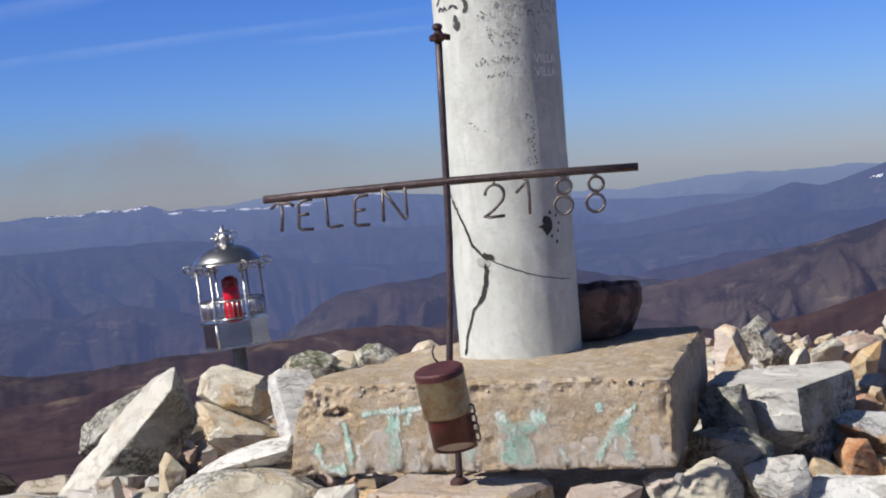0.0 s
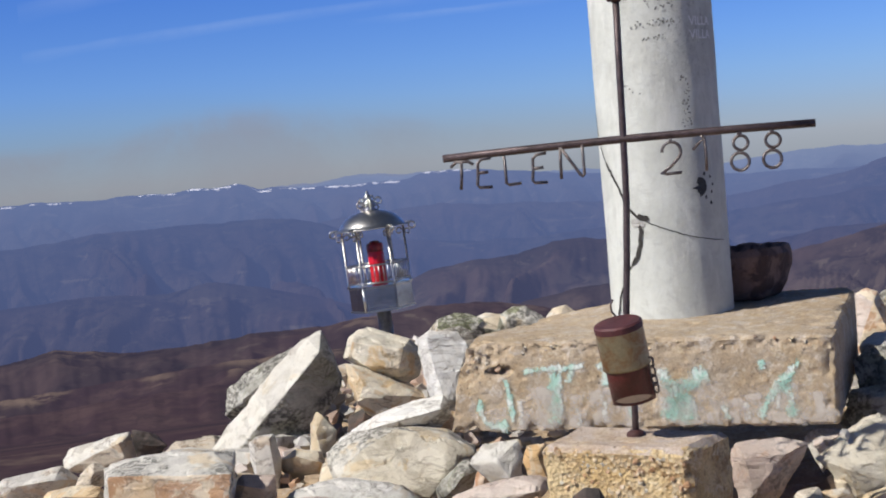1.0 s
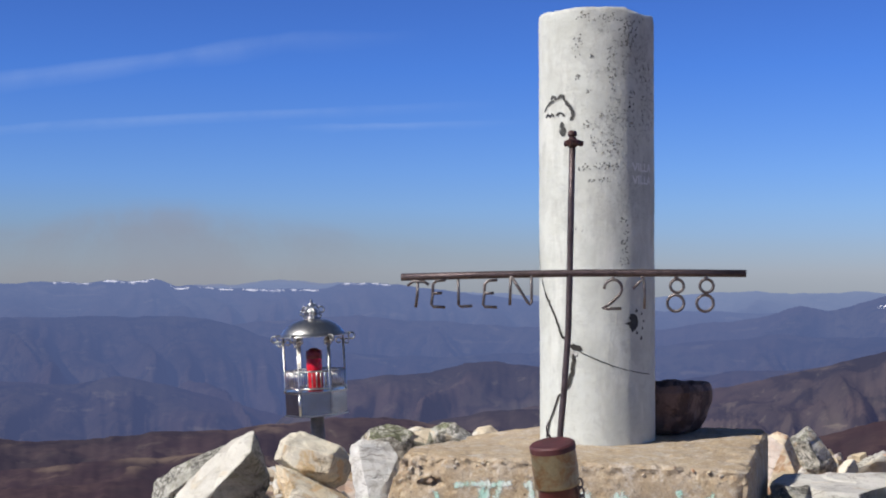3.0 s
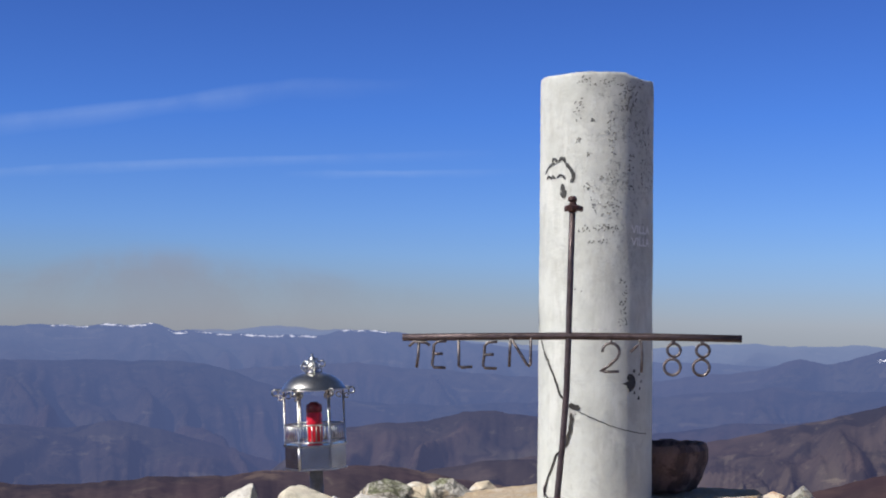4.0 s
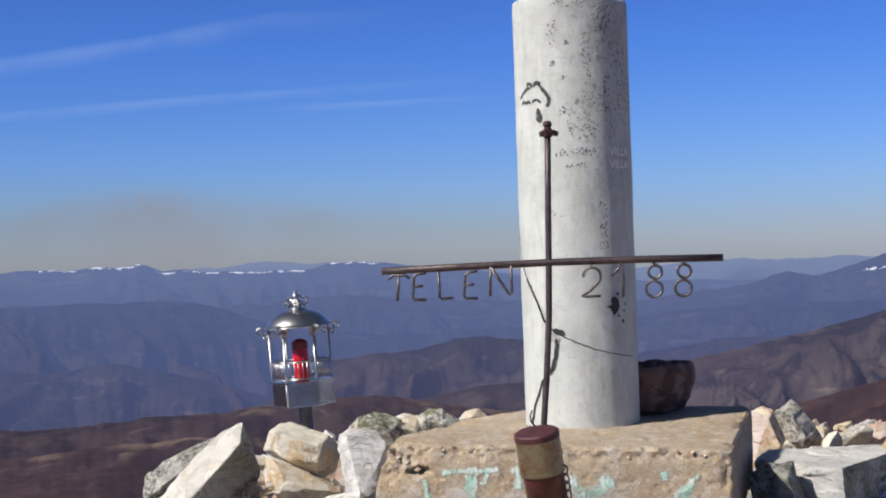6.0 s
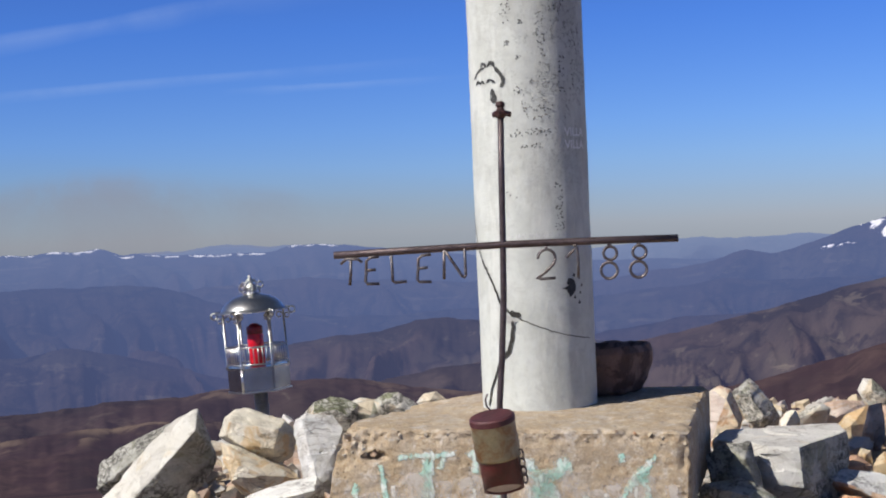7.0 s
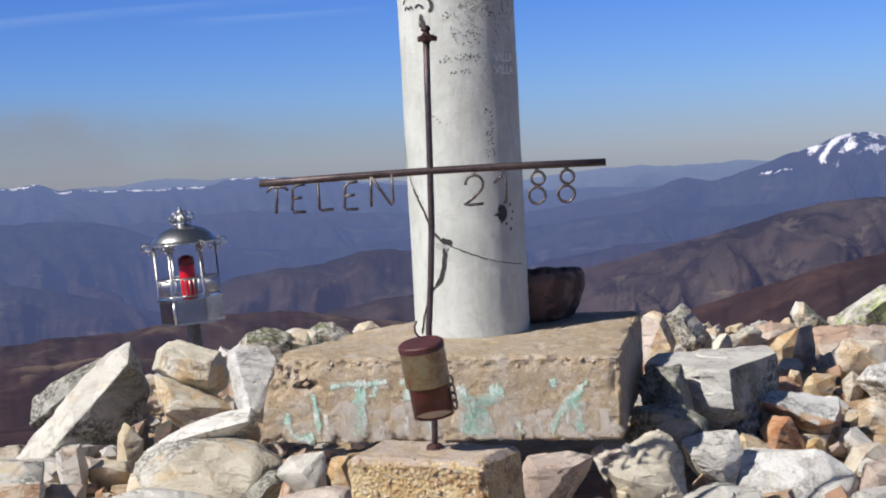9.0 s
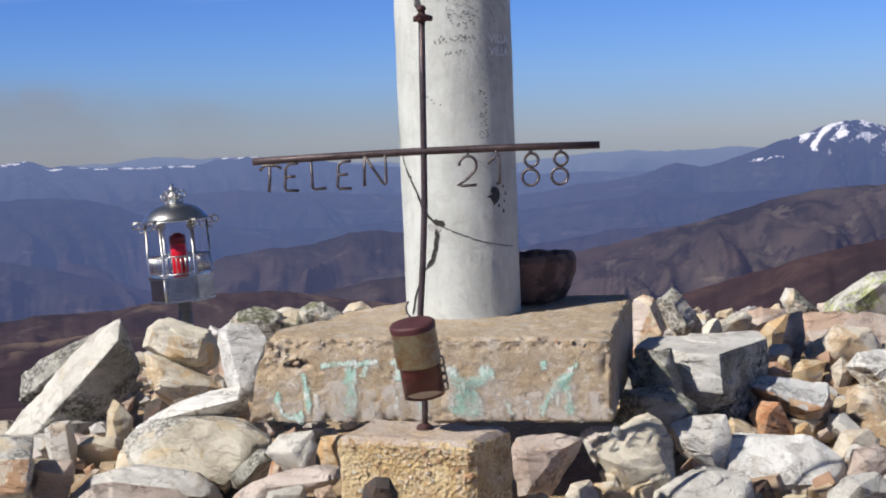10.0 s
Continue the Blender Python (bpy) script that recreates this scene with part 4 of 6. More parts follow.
stroke("painted_mark", [(-32, 0.865), (-27, 0.851), (-23.5, 0.835), (-23.5, 0.823), (-26.5, 0.813)], 0.011, SCRIBBLE, "black brush stroke", 0.001, 22)
stroke("painted_mark", [(-59, 0.826), (-55, 0.835), (-51, 0.827), (-49, 0.834), (-45, 0.826)], 0.0065, BLACK_PAINT, "black zigzag brush stroke", 0.001, 23)
stroke("painted_mark", [(-43, 0.828), (-39, 0.835), (-36, 0.833), (-32, 0.825)], 0.0065, BLACK_PAINT, "black brush stroke", 0.001, 24)
stroke("painted_mark", [(-36, 0.812), (-35.5, 0.798), (-34.5, 0.782), (-35, 0.774)], 0.017, SCRIBBLE, "black brush stroke", 0.001, 25)
fleck = random.Random(8)
for n, (a0, a1, z0, z1, count) in enumerate(((23, 31, 0.445, 0.565, 44), (10, 18, 0.88, 1.0, 40), (23, 42, 0.99, 1.065, 60), (-24, -13, 0.975, 1.03, 16), (-6, -1, 0.968, 0.976, 7), (-20, -14, 0.92, 0.932, 9), (-10, -6, 0.882, 0.897, 7), (1, 20, 0.815, 0.84, 12), (-14, -2, 0.788, 0.812, 15), (-6, 25, 0.731, 0.778, 44), (-18, 20, 0.688, 0.704, 34), (-15, 15, 0.655, 0.668, 12), (33, 38, 0.795, 0.89, 30), (-20, 55, 1.06, 1.085, 40), (48, 58, 0.80, 0.95, 18), (-28, -10, 0.53, 0.56, 6))):
    for k in range(count):
        a, z = fleck.uniform(a0, a1), fleck.uniform(z0, z1)
        da, dz = fleck.uniform(-2.4, 2.4), fleck.uniform(-0.007, 0.007)
        stroke("scribble", [(a, z), (a + da * 0.5, z + dz * 0.5 + 0.001), (a + da, z + dz)], fleck.uniform(0.0020, 0.0046), GRIME, "", 0.0008, 40 + n * 31 + k)


def wrapped_text(words, deg, z, height, mat, label):
    cu = bpy.data.curves.new("lettering", "FONT")
    cu.body, cu.size, cu.offset = words, height * 1.4, height * 0.03
    ob = bpy.data.objects.new("lettering", cu)
    scene.collection.objects.link(ob)
    bpy.context.view_layer.update()
    me = bpy.data.meshes.new_from_object(ob)
    bpy.data.objects.remove(ob)
    bm = bmesh.new()
    bm.from_mesh(me)
    bpy.data.meshes.remove(me)
    for v in bm.verts:
        v.co = on_pillar(deg + math.degrees(v.co.x / R), z + v.co.y, 0.0022)
    return part("lettering", bm, mat, pillar, label)


wrapped_text("VILLA", 36, 0.685, 0.021, WHITE_PAINT, "white stencilled letters")
wrapped_text("VILLA", 36, 0.653, 0.021, WHITE_PAINT, "white stencilled letters")
letters = random.Random(14)
for n in range(9):      # unreadable letters: short bars of their size
    a = -23 + n * 6.6
    for k in range(2):
        stroke("lettering", [(a + k * 2.4, 0.428), (a + k * 2.4 + letters.uniform(-0.8, 0.8), 0.441)], 0.0035, FAINT_WHITE, "faint white illegible lettering", 0.001, 60 + 3 * n + k)
for n, (x, z0, z1, w) in enumerate(((-0.347, -0.13, -0.2, 0.04), (-0.297, -0.10, -0.2, 0.10), (-0.225, -0.12, -0.2, 0.06), (-0.172, -0.11, -0.2, 0.07), (-0.11, -0.13, -0.2, 0.07), (0.008, -0.095, -0.2, 0.13), (0.07, -0.14, -0.2, 0.05), (0.118, -0.14, -0.2, 0.05), (0.153, -0.13, -0.2, 0.05), (0.212, -0.11, -0.2, 0.08), (0.284, -0.13, -0.2, 0.06), (-0.42, -0.15, -0.2, 0.06))):
    daub("old_paint", [(x, z0), (x + 0.004, (z0 + z1) / 2), (x - 0.002, z1)], w, OLD_WHITE, "whitish remains of paint")
for line, w in (
    (((-0.440, -0.125), (-0.444, -0.155), (-0.434, -0.180), (-0.415, -0.190), (-0.380, -0.190)), 0.019),
    (((-0.379, -0.082), (-0.376, -0.115), (-0.372, -0.150), (-0.369, -0.186)), 0.017),
    (((-0.34, -0.069), (-0.293, -0.064), (-0.249, -0.065), (-0.196, -0.058)), 0.02),
    (((-0.268, -0.067), (-0.268, -0.125), (-0.279, -0.192)), 0.034),
    (((-0.23, -0.064), (-0.238, -0.101)), 0.02),
    (((-0.168, -0.052), (-0.155, -0.077), (-0.156, -0.108)), 0.03),
    (((-0.041, -0.07), (-0.018, -0.103), (0.011, -0.134), (0.023, -0.192)), 0.034),
    (((0.067, -0.079), (0.018, -0.112), (-0.013, -0.14), (-0.029, -0.176)), 0.034),
    (((0.0, -0.103), (-0.002, -0.152), (-0.01, -0.192)), 0.075),
    (((0.175, -0.06), (0.181, -0.085)), 0.02),
    (((0.258, -0.066), (0.221, -0.105), (0.184, -0.153), (0.165, -0.19)), 0.022),
    (((0.221, -0.105), (0.234, -0.142), (0.233, -0.19)), 0.026),
    (((0.095, -0.153), (0.099, -0.19)), 0.022),
    (((-0.10, -0.13), (-0.105, -0.185)), 0.02),
):
    daub("graffiti", line, w, AQUA, "faded turquoise painted stroke")
for x, z0, z1 in ((-0.352, -0.13, -0.19), (-0.262, -0.10, -0.18), (-0.222, -0.15, -0.195), (-0.165, -0.12, -0.19), (-0.035, -0.13, -0.19), (0.002, -0.10, -0.17), (0.030, -0.14, -0.195), (0.140, -0.15, -0.195), (0.205, -0.11, -0.17), (0.228, -0.14, -0.19)):
    daub("paint_run", [(x, z0), (x + 0.003, (z0 + z1) / 2), (x, z1)], 0.016, RUN_WHITE, "thin white run of paint")

# ---- the small concrete footing and the iron cross ----
footing = tagged(new("footing"), "small pebbly concrete block holding the iron cross", "concrete block")
FRONT_Y = -1.052      # the left end of its front face
bm = skewed_block(((-0.250, FRONT_Y), (0.012, FRONT_Y - 0.077), (0.090, -0.985), (-0.19, -0.90)), (-0.110, -0.116, -0.112, -0.106), -0.42, 2, 0.009, 0.012)
chipped(bm, 9.0, 0.016, lambda p: 0.012 if p.z < -0.14 else 0.03)
roughened(bm, 0.0045, 12, 6)
crisp(bm, 40)
for f in bm.faces:
    f.material_index = int(f.normal.z > 0.62 and f.calc_center_median().z > -0.16)
part("block", bm, [COARSE, CAP], footing)
# flakes of stone set in its front
flakes = random.Random(77)
for n in range(230):
    u, z, s = flakes.random(), flakes.uniform(-0.36, -0.120), flakes.uniform(0.0024, 0.0066)
    x, y = -0.250 + 0.262 * u, FRONT_Y - 0.077 * u
    bm = broken_block(s * 2.4, s * 1.4, s * 1.6, 1200 + n % 12, 4, 0.6, 0.004)
    bm.transform(pose(x, y + 0.003, z, flakes.uniform(-40, 40), flakes.uniform(-70, 70), flakes.uniform(0, 180)))
    part("pebble", bm, flakes.choice((OCHRE, OCHRE, PALE, STREAKED)), footing)

CY = -1.0
cross = thing("iron_cross", pose(-0.081, CY, -0.109), "brown weathered iron cross with welded wire letters and numbers", "cross")


def local(points, base=(-0.081, CY, -0.109)):
    return [(p[0] - base[0], p[1] - base[1], p[2] - base[2]) for p in points]


part("upright", tube(local([(-0.081, CY, -0.125), (-0.079, CY, -0.06), (-0.085, CY, 0.02), (-0.080, CY, 0.12), (-0.072, CY, 0.207), (-0.064, CY, 0.32), (-0.061, CY, 0.428), (-0.058, CY, 0.56), (-0.055, CY, 0.678)]), 0.0062, 12), STEEL, cross, "", True)
part("crossbar", tube(local([(-0.390, CY, 0.419), (-0.22, CY, 0.4232), (-0.061, CY, 0.4262), (0.12, CY, 0.4265), (0.275, CY, 0.4250)]), 0.0072, 12), STEEL, cross, "", True)
part("weld_collar", turned([(0, -0.004), (0.017, -0.003), (0.016, 0.003), (0.010, 0.008), (0, 0.009)], 16), RUSTED, cross)
bm = turned([(0, -0.012), (0.009, -0.011), (0.011, -0.006), (0.019, -0.004), (0.019, 0.003), (0.010, 0.006), (0.008, 0.012), (0.011, 0.017), (0.010, 0.024), (0.004, 0.027), (0, 0.027)], 14)
for a in (0.3, 2.3, 4.4):
    bm = joined(bm, tube([(0.012 * math.cos(a), 0.012 * math.sin(a), 0.0), (0.024 * math.cos(a), 0.024 * math.sin(a), -0.003)], 0.0065, 8))
roughened(bm, 0.0022, 110, 3)
bm.transform(Matrix.Translation(local([(-0.055, CY, 0.680)])[0]) @ Matrix.Scale(0.85, 4))
part("finial", bm, RUSTED, cross, "lumpy rusted finial")

WR = 0.0030


def letter(name, label, *bars):
    bm = joined(*(tube(local(b), WR, 7) for b in bars))
    part(name, bm, WIRE, cross, label, True)


def p3(*xz):
    return [(x, CY - 0.004, z) for x, z in xz]


letter("letter", "bent wire letter T", p3((-0.357, 0.408), (-0.358, 0.385), (-0.361, 0.360)), p3((-0.377, 0.402), (-0.366, 0.411), (-0.357, 0.410), (-0.344, 0.410), (-0.335, 0.404)))
for x in (-0.330, -0.229):
    letter("letter", "bent wire letter E", p3((x + 0.028, 0.4135), (x + 0.010, 0.412), (x + 0.003, 0.405), (x + 0.002, 0.385), (x, 0.366), (x + 0.004, 0.361), (x + 0.027, 0.3605)), p3((x + 0.002, 0.387), (x + 0.021, 0.388)))
letter("letter", "bent wire letter L", p3((-0.278, 0.415), (-0.277, 0.385), (-0.277, 0.365), (-0.272, 0.3615), (-0.250, 0.363)))
letter("letter", "bent wire letter N", p3((-0.177, 0.364), (-0.176, 0.395), (-0.175, 0.421)), p3((-0.175, 0.421), (-0.155, 0.39), (-0.142, 0.369), (-0.138, 0.366), (-0.135, 0.370), (-0.135, 0.40), (-0.135, 0.423)))
letter("numeral", "bent wire numeral 2", [(x, CY - 0.004, z) for x, _, z in arc(0.022, 0.397, 0.0165, 185, -20, 14)] + p3((0.034, 0.384), (0.018, 0.369), (0.001, 0.3575), (0.010, 0.357), (0.038, 0.358)), p3((0.022, 0.413), (0.022, 0.42)))
letter("numeral", "bent wire numeral 1", p3((0.060, 0.396), (0.072, 0.408), (0.081, 0.416), (0.0825, 0.39), (0.0815, 0.357)), p3((0.0785, 0.416), (0.0775, 0.421)))
for x in (0.141, 0.197):
    for name, cz, r in (("upper", 0.4005, 0.0128), ("lower", 0.3675, 0.0158)):
        bm = tube(local([(x + (0.003 if name == "upper" else 0) + r * math.cos(k * math.tau / 24), CY - 0.004, cz + 0.001 + r * math.sin(k * math.tau / 24)) for k in range(24)]), WR, 7, True)
        part("numeral", bm, WIRE, cross, "welded wire rings of a numeral 8", True)
    part("weld", tube(local(p3((x + 0.002, 0.413), (x + 0.002, 0.421))), 0.004, 6), WIRE, cross)

# the canister on the upright
AX0, AX1 = Vector((-0.0945, CY - 0.05, 0.108)), Vector((-0.075, CY - 0.05, -0.052))
can = thing("summit_canister", pose(*AX1, 9, -7.1, 0), "rusty red and galvanised steel summit register canister on the iron cross", "canister")
CL = (AX0 - AX1).length
part("cap", turned([(0, CL), (0.040, CL + 0.001), (0.0435, CL - 0.002), (0.0435, CL - 0.012), (0.0415, CL - 0.013), (0, CL - 0.013)], 40), CAN_TOP, can, "dark red painted cap", False)
part("sleeve", turned([(0.0425, CL - 0.007), (0.043, CL - 0.03), (0.043, CL * 0.5 + 0.004), (0.0435, CL * 0.5), (0.040, CL * 0.5), (0.040, CL - 0.007)], 40), CAN_MID, can, "rust-streaked galvanised sleeve", True)


def sloped_end(r, z_front, z_back, top):
    """The lower half of the canister: a tube whose foot is cut aslant, its mouth towards the front."""
    bm = bmesh.new()
    n = 40
    rings = []
    for rr, inner, hi in ((r, 0, 1), (r, 0, 0), (r - 0.005, 0.001, 0), (r - 0.005, 0.006, 0)):
        ring = []
        for k in range(n):
            a = k * math.tau / n
            z = top if hi else z_front + (z_back - z_front) * (1 - math.cos(a)) / 2 + inner
            ring.append(bm.verts.new((rr * math.sin(a), -rr * math.cos(a), z)))
        rings.append(ring)
    for a, b in zip(rings, rings[1:]):
        for k in range(n):
            bm.faces.new((a[k], a[(k + 1) % n], b[(k + 1) % n], b[k]))
    disc = [bm.verts.new(v.co) for v in rings[-1]]
    lid = bm.faces.new(disc)
    lid.material_index = 1
    bmesh.ops.recalc_face_normals(bm, faces=bm.faces)
    return bm


body = part("body", sloped_end(0.0385, 0.036, -0.008, CL * 0.5 + 0.002), [CAN_LOW, PALE_LID], can, "dark red painted body with a pale slanted end", True)
part("latch", joined(*(tube([(0.043 + 0.0045 * math.cos(k * math.tau / 12 + q), -0.012, zc + 0.010 * math.sin(k * math.tau / 12 + q)) for k in range(12)], 0.0018, 6, True) for zc, q in ((0.082, 0), (0.065, 0.4), (0.049, 0.2), (0.034, 0.6)))), WIRE, can, "small chain links at the latch", True)
for z in (0.10, 0.03):
    part("bracket", tube([(0.0, 0.034, z), (0.0, 0.052, z)], 0.006, 8), RUSTED, can)
part("wire_end", tube([(0.0, 0.035, CL - 0.002), (-0.008, 0.038, CL + 0.010), (-0.008, 0.038, CL + 0.022), (-0.002, 0.04, CL + 0.032)], 0.0018, 6), STEEL, can, "thin bent wire", True)

# ---- the bowl-shaped lump behind the pillar ----
bm = turned([(0, 0.0), (0.085, 0.0), (0.108, 0.010), (0.128, 0.04), (0.140, 0.08), (0.144, 0.112), (0.134, 0.131), (0.118, 0.128), (0.10, 0.09), (0, 0.05)], 28)
for v in bm.verts:
    a = math.atan2(v.co.x, -v.co.y)
    k = 1 + 0.06 * math.sin(a * 5 + 1) + 0.05 * noise.noise((a * 2, v.co.z * 9, 1)) if v.co.xy.length > 0.03 else 1
    v.co.x, v.co.y = v.co.x * k, v.co.y * k
bmesh.ops.subdivide_edges(bm, edges=bm.edges[:], cuts=1, use_grid_fill=True)
roughened(bm, 0.006, 22, 8)
bowl = new("wooden_bowl", mesh_of("wooden_bowl", bm, BROWN))
bowl.matrix_world = pose(0.168, 0.155, -0.002, 0, 0, 20) @ Matrix.Diagonal((1, 0.85, 1, 1)).to_4x4()
tagged(bowl, "rough dark brown wooden bowl on the concrete slab beside the pillar", "bowl")

# ---- the lantern ----
LX, LY, TURN = -0.863, 0.64, radians(-21)
lantern = thing("grave_lantern", pose(LX, LY, 0, 0, -3.1, 0), "shiny stainless steel six-sided lantern with a red candle on a post", "lantern")
HEX = [TURN + k * math.tau / 6 for k in range(6)]


def hexpt(k, r, z):
    a = HEX[k % 6]
    return (r * math.sin(a), -r * math.cos(a), z)


part("post", turned([(0, -0.6), (0.021, -0.6), (0.021, -0.012), (0, -0.012)], 20), POST, lantern, "grey metal post", True)
box = turned([(0, -0.012), (0.094, -0.012), (0.097, -0.008), (0.097, 0.058), (0.100, 0.06), (0.100, 0.065), (0, 0.065)], 6, TURN)
upright = [e for e in box.edges if abs(e.verts[0].co.z - e.verts[1].co.z) > 0.05]
bmesh.ops.bevel(box, geom=upright, offset=0.0045, segments=2, affect="EDGES")
part("box", box, STAINLESS_DULL, lantern, "plain brushed steel box base")
part("rim", turned([(0.088, -0.013), (0.099, -0.013), (0.099, -0.008), (0.088, -0.008), (0.088, -0.013)], 6, TURN), STAINLESS, lantern)
for k in range(6):
    part("corner_post", tube([hexpt(k, 0.094, 0.063), hexpt(k, 0.094, 0.07), hexpt(k, 0.093, 0.232)], 0.0033, 8, False, (1.5, 1.0, 1.0)), STAINLESS, lantern, "", True)
    a, b = Vector(hexpt(k, 0.094, 0)), Vector(hexpt(k + 1, 0.094, 0))
    # strip added on one edge only, to make its sun highlight
    if k == 0:
        part("highlight_strip", tube([hexpt(k, 0.0955, -0.010), hexpt(k, 0.0955, 0.060)], 0.0040, 8), STAINLESS_ROOF, lantern, "added strip that makes the edge's sun highlight", True)
    rail = part("railing", tube([a + Vector((0, 0, 0.126)), b + Vector((0, 0, 0.126))], 0.0026, 6), STAINLESS, lantern, "", True)
    part("lower_rail", tube([a + Vector((0, 0, 0.073)), b + Vector((0, 0, 0.073))], 0.0026, 6), STAINLESS, rail, "", True)
    for i in range(6):
        p = a.lerp(b, (i + 1) / 7)
        part("baluster", tube([p + Vector((0, 0, 0.073)), p + Vector((0, 0, 0.126))], 0.0016, 5), STAINLESS, rail, "", True)
    o = Vector(hexpt(k, 1, 0))
    curl = [o * 0.090 + Vector((0, 0, 0.236)), o * 0.112 + Vector((0, 0, 0.238))] + [o * (0.120 + 0.0098 * math.cos(radians(60 - 36 * i))) + Vector((0, 0, 0.228 + 0.0098 * math.sin(radians(60 - 36 * i)))) for i in range(10)]
    part("scroll", tube(curl, 0.0027, 6), STAINLESS, lantern, "", True)
    hang = [o * (0.104 + 0.0075 * math.cos(radians(36 * i))) + Vector((0, 0, 0.212 + 0.0075 * math.sin(radians(36 * i)))) for i in range(10)]
    part("scroll", tube(hang, 0.0022, 6), STAINLESS, lantern, "", True)
    inner = [o * (0.088 - 0.0085 + 0.0085 * math.cos(radians(36 * i))) + Vector((0, 0, 0.216 + 0.0085 * math.sin(radians(36 * i)))) for i in range(10)]
    part("scroll", tube(inner, 0.0022, 6), STAINLESS, lantern, "", True)
roof = turned([(0.0, 0.287), (0.03, 0.285), (0.053, 0.279), (0.072, 0.269), (0.087, 0.256), (0.096, 0.244), (0.0995, 0.237), (0.112, 0.235), (0.112, 0.232), (0.090, 0.232), (0.06, 0.25), (0.0, 0.27)], 48)
part("roof", roof, STAINLESS_ROOF, lantern, "polished domed roof", True)
part("finial", turned([(0, 0.284), (0.019, 0.286), (0.020, 0.290), (0.010, 0.297), (0.017, 0.303), (0.0185, 0.309), (0.012, 0.315), (0.008, 0.319), (0.013, 0.326), (0.010, 0.332), (0.004, 0.336), (0.007, 0.341), (0, 0.347)], 18), STAINLESS, lantern, "", True)
for k in range(5):
    a = TURN + 0.75 + k * math.tau / 5
    d = Vector((math.sin(a), -math.cos(a), 0))
    top = 0.330 if k % 2 else 0.322
    pts = [d * 0.006 + Vector((0, 0, top))] + [d * (0.014 + 0.010 * i / 6) + Vector((0, 0, top - 0.003 * i)) for i in range(4)] + [d * (0.030 + 0.0095 * math.cos(radians(150 - 40 * i))) + Vector((0, 0, top - 0.016 + 0.0095 * math.sin(radians(150 - 40 * i)))) for i in range(9)]
    part("scroll", tube(pts, 0.0027, 6), STAINLESS, lantern, "", True)
    low = [d * (0.022 + 0.007 * math.cos(radians(40 * i))) + Vector((0, 0, 0.294 + 0.007 * math.sin(radians(40 * i)))) for i in range(10)]
    part("scroll", tube(low, 0.0022, 6), STAINLESS, lantern, "", True)
candle = part("candle", turned([(0, 0.066), (0.022, 0.066), (0.0245, 0.07), (0.0245, 0.160), (0.023, 0.164), (0, 0.164)], 24), RED_WAX, lantern, "bright red votive candle", True)
part("lid", turned([(0.0235, 0.162), (0.0250, 0.164), (0.0250, 0.182), (0.0225, 0.188), (0.016, 0.188), (0.014, 0.193), (0.006, 0.195), (0, 0.195)], 24), RED_CAP, candle, "dark red lid", True)


# ---- stones ----
KIND = {CLEAN.name: "clean white quartzite", QUARTZ.name: "white quartzite", CREAM.name: "cream-coloured quartzite", TAN.name: "tan quartzite", OCHRE.name: "ochre quartzite", GREY.name: "grey quartzite", RUST.name: "rust-stained quartzite", PINK.name: "pinkish quartzite", LICHEN_AND_SHADE.name: "lichen-covered grey quartzite", MOSS.name: "grey quartzite with green moss", SPECKLED.name: "speckled grey quartzite", PALE.name: "pale yellowish quartzite", SMOOTH.name: "smooth pale grey quartzite", YELLOW_LICHEN.name: "grey quartzite with yellow-green lichen", DARK_AND_SHADE.name: "dark brown quartzite"}
SHAPE = {0: "angular", 1: "broken", 2: "blocky", 3: "jagged"}


def stone(x, y, z, w, d, h, mat, seed, rz=0.0, tilt=0.0, cuts=7, label="", keep=0.62, group=""):
    """One loose block: its middle, its width, depth and height."""
    ob = new("boulder" if max(w, h) > 0.22 else "stone", mesh_of("stone", broken_block(w, d, h, seed, cuts, keep), mat))
    ob.matrix_world = pose(x, y, z, 0, tilt, rz)
    size = "large" if max(w, h) > 0.3 else "small" if max(w, h) < 0.12 else "middling"
    return tagged(ob, label or f"{size} {SHAPE[seed % 4]} block of {KIND[mat.name]}", "rock", group or "loose summit rocks")



def hewn(at, outline, crest, depth, mat, seed, label, flank=None, toward=(0.8, -0.25, -0.5), level=0.12, wear=1.0):
    """A split block: an outline in its middle plane, a crest nearest the path, a smaller back, and flat breaks between."""
    rng = random.Random(seed)
    pts = [(x, rng.uniform(-0.12, 0.12) * depth, z) for x, z in outline]
    pts += [(x, -depth * k, z) for x, z, k in crest]
    pts += [(x * rng.uniform(0.6, 0.9), depth * rng.uniform(0.4, 0.6), z * rng.uniform(0.5, 0.85)) for x, z in outline[::2]]
    low, high = min(z for _, z in outline), max(z for _, z in outline)
    pts += [(x * 0.92, rng.uniform(-0.3, 0.3) * depth, z - 0.03) for x, z in outline if z < low + 0.28 * (high - low)]
    return split_block(pts, max(max(x for x, _ in outline) - min(x for x, _ in outline), depth), at, mat, seed, label, flank, toward, level, wear)


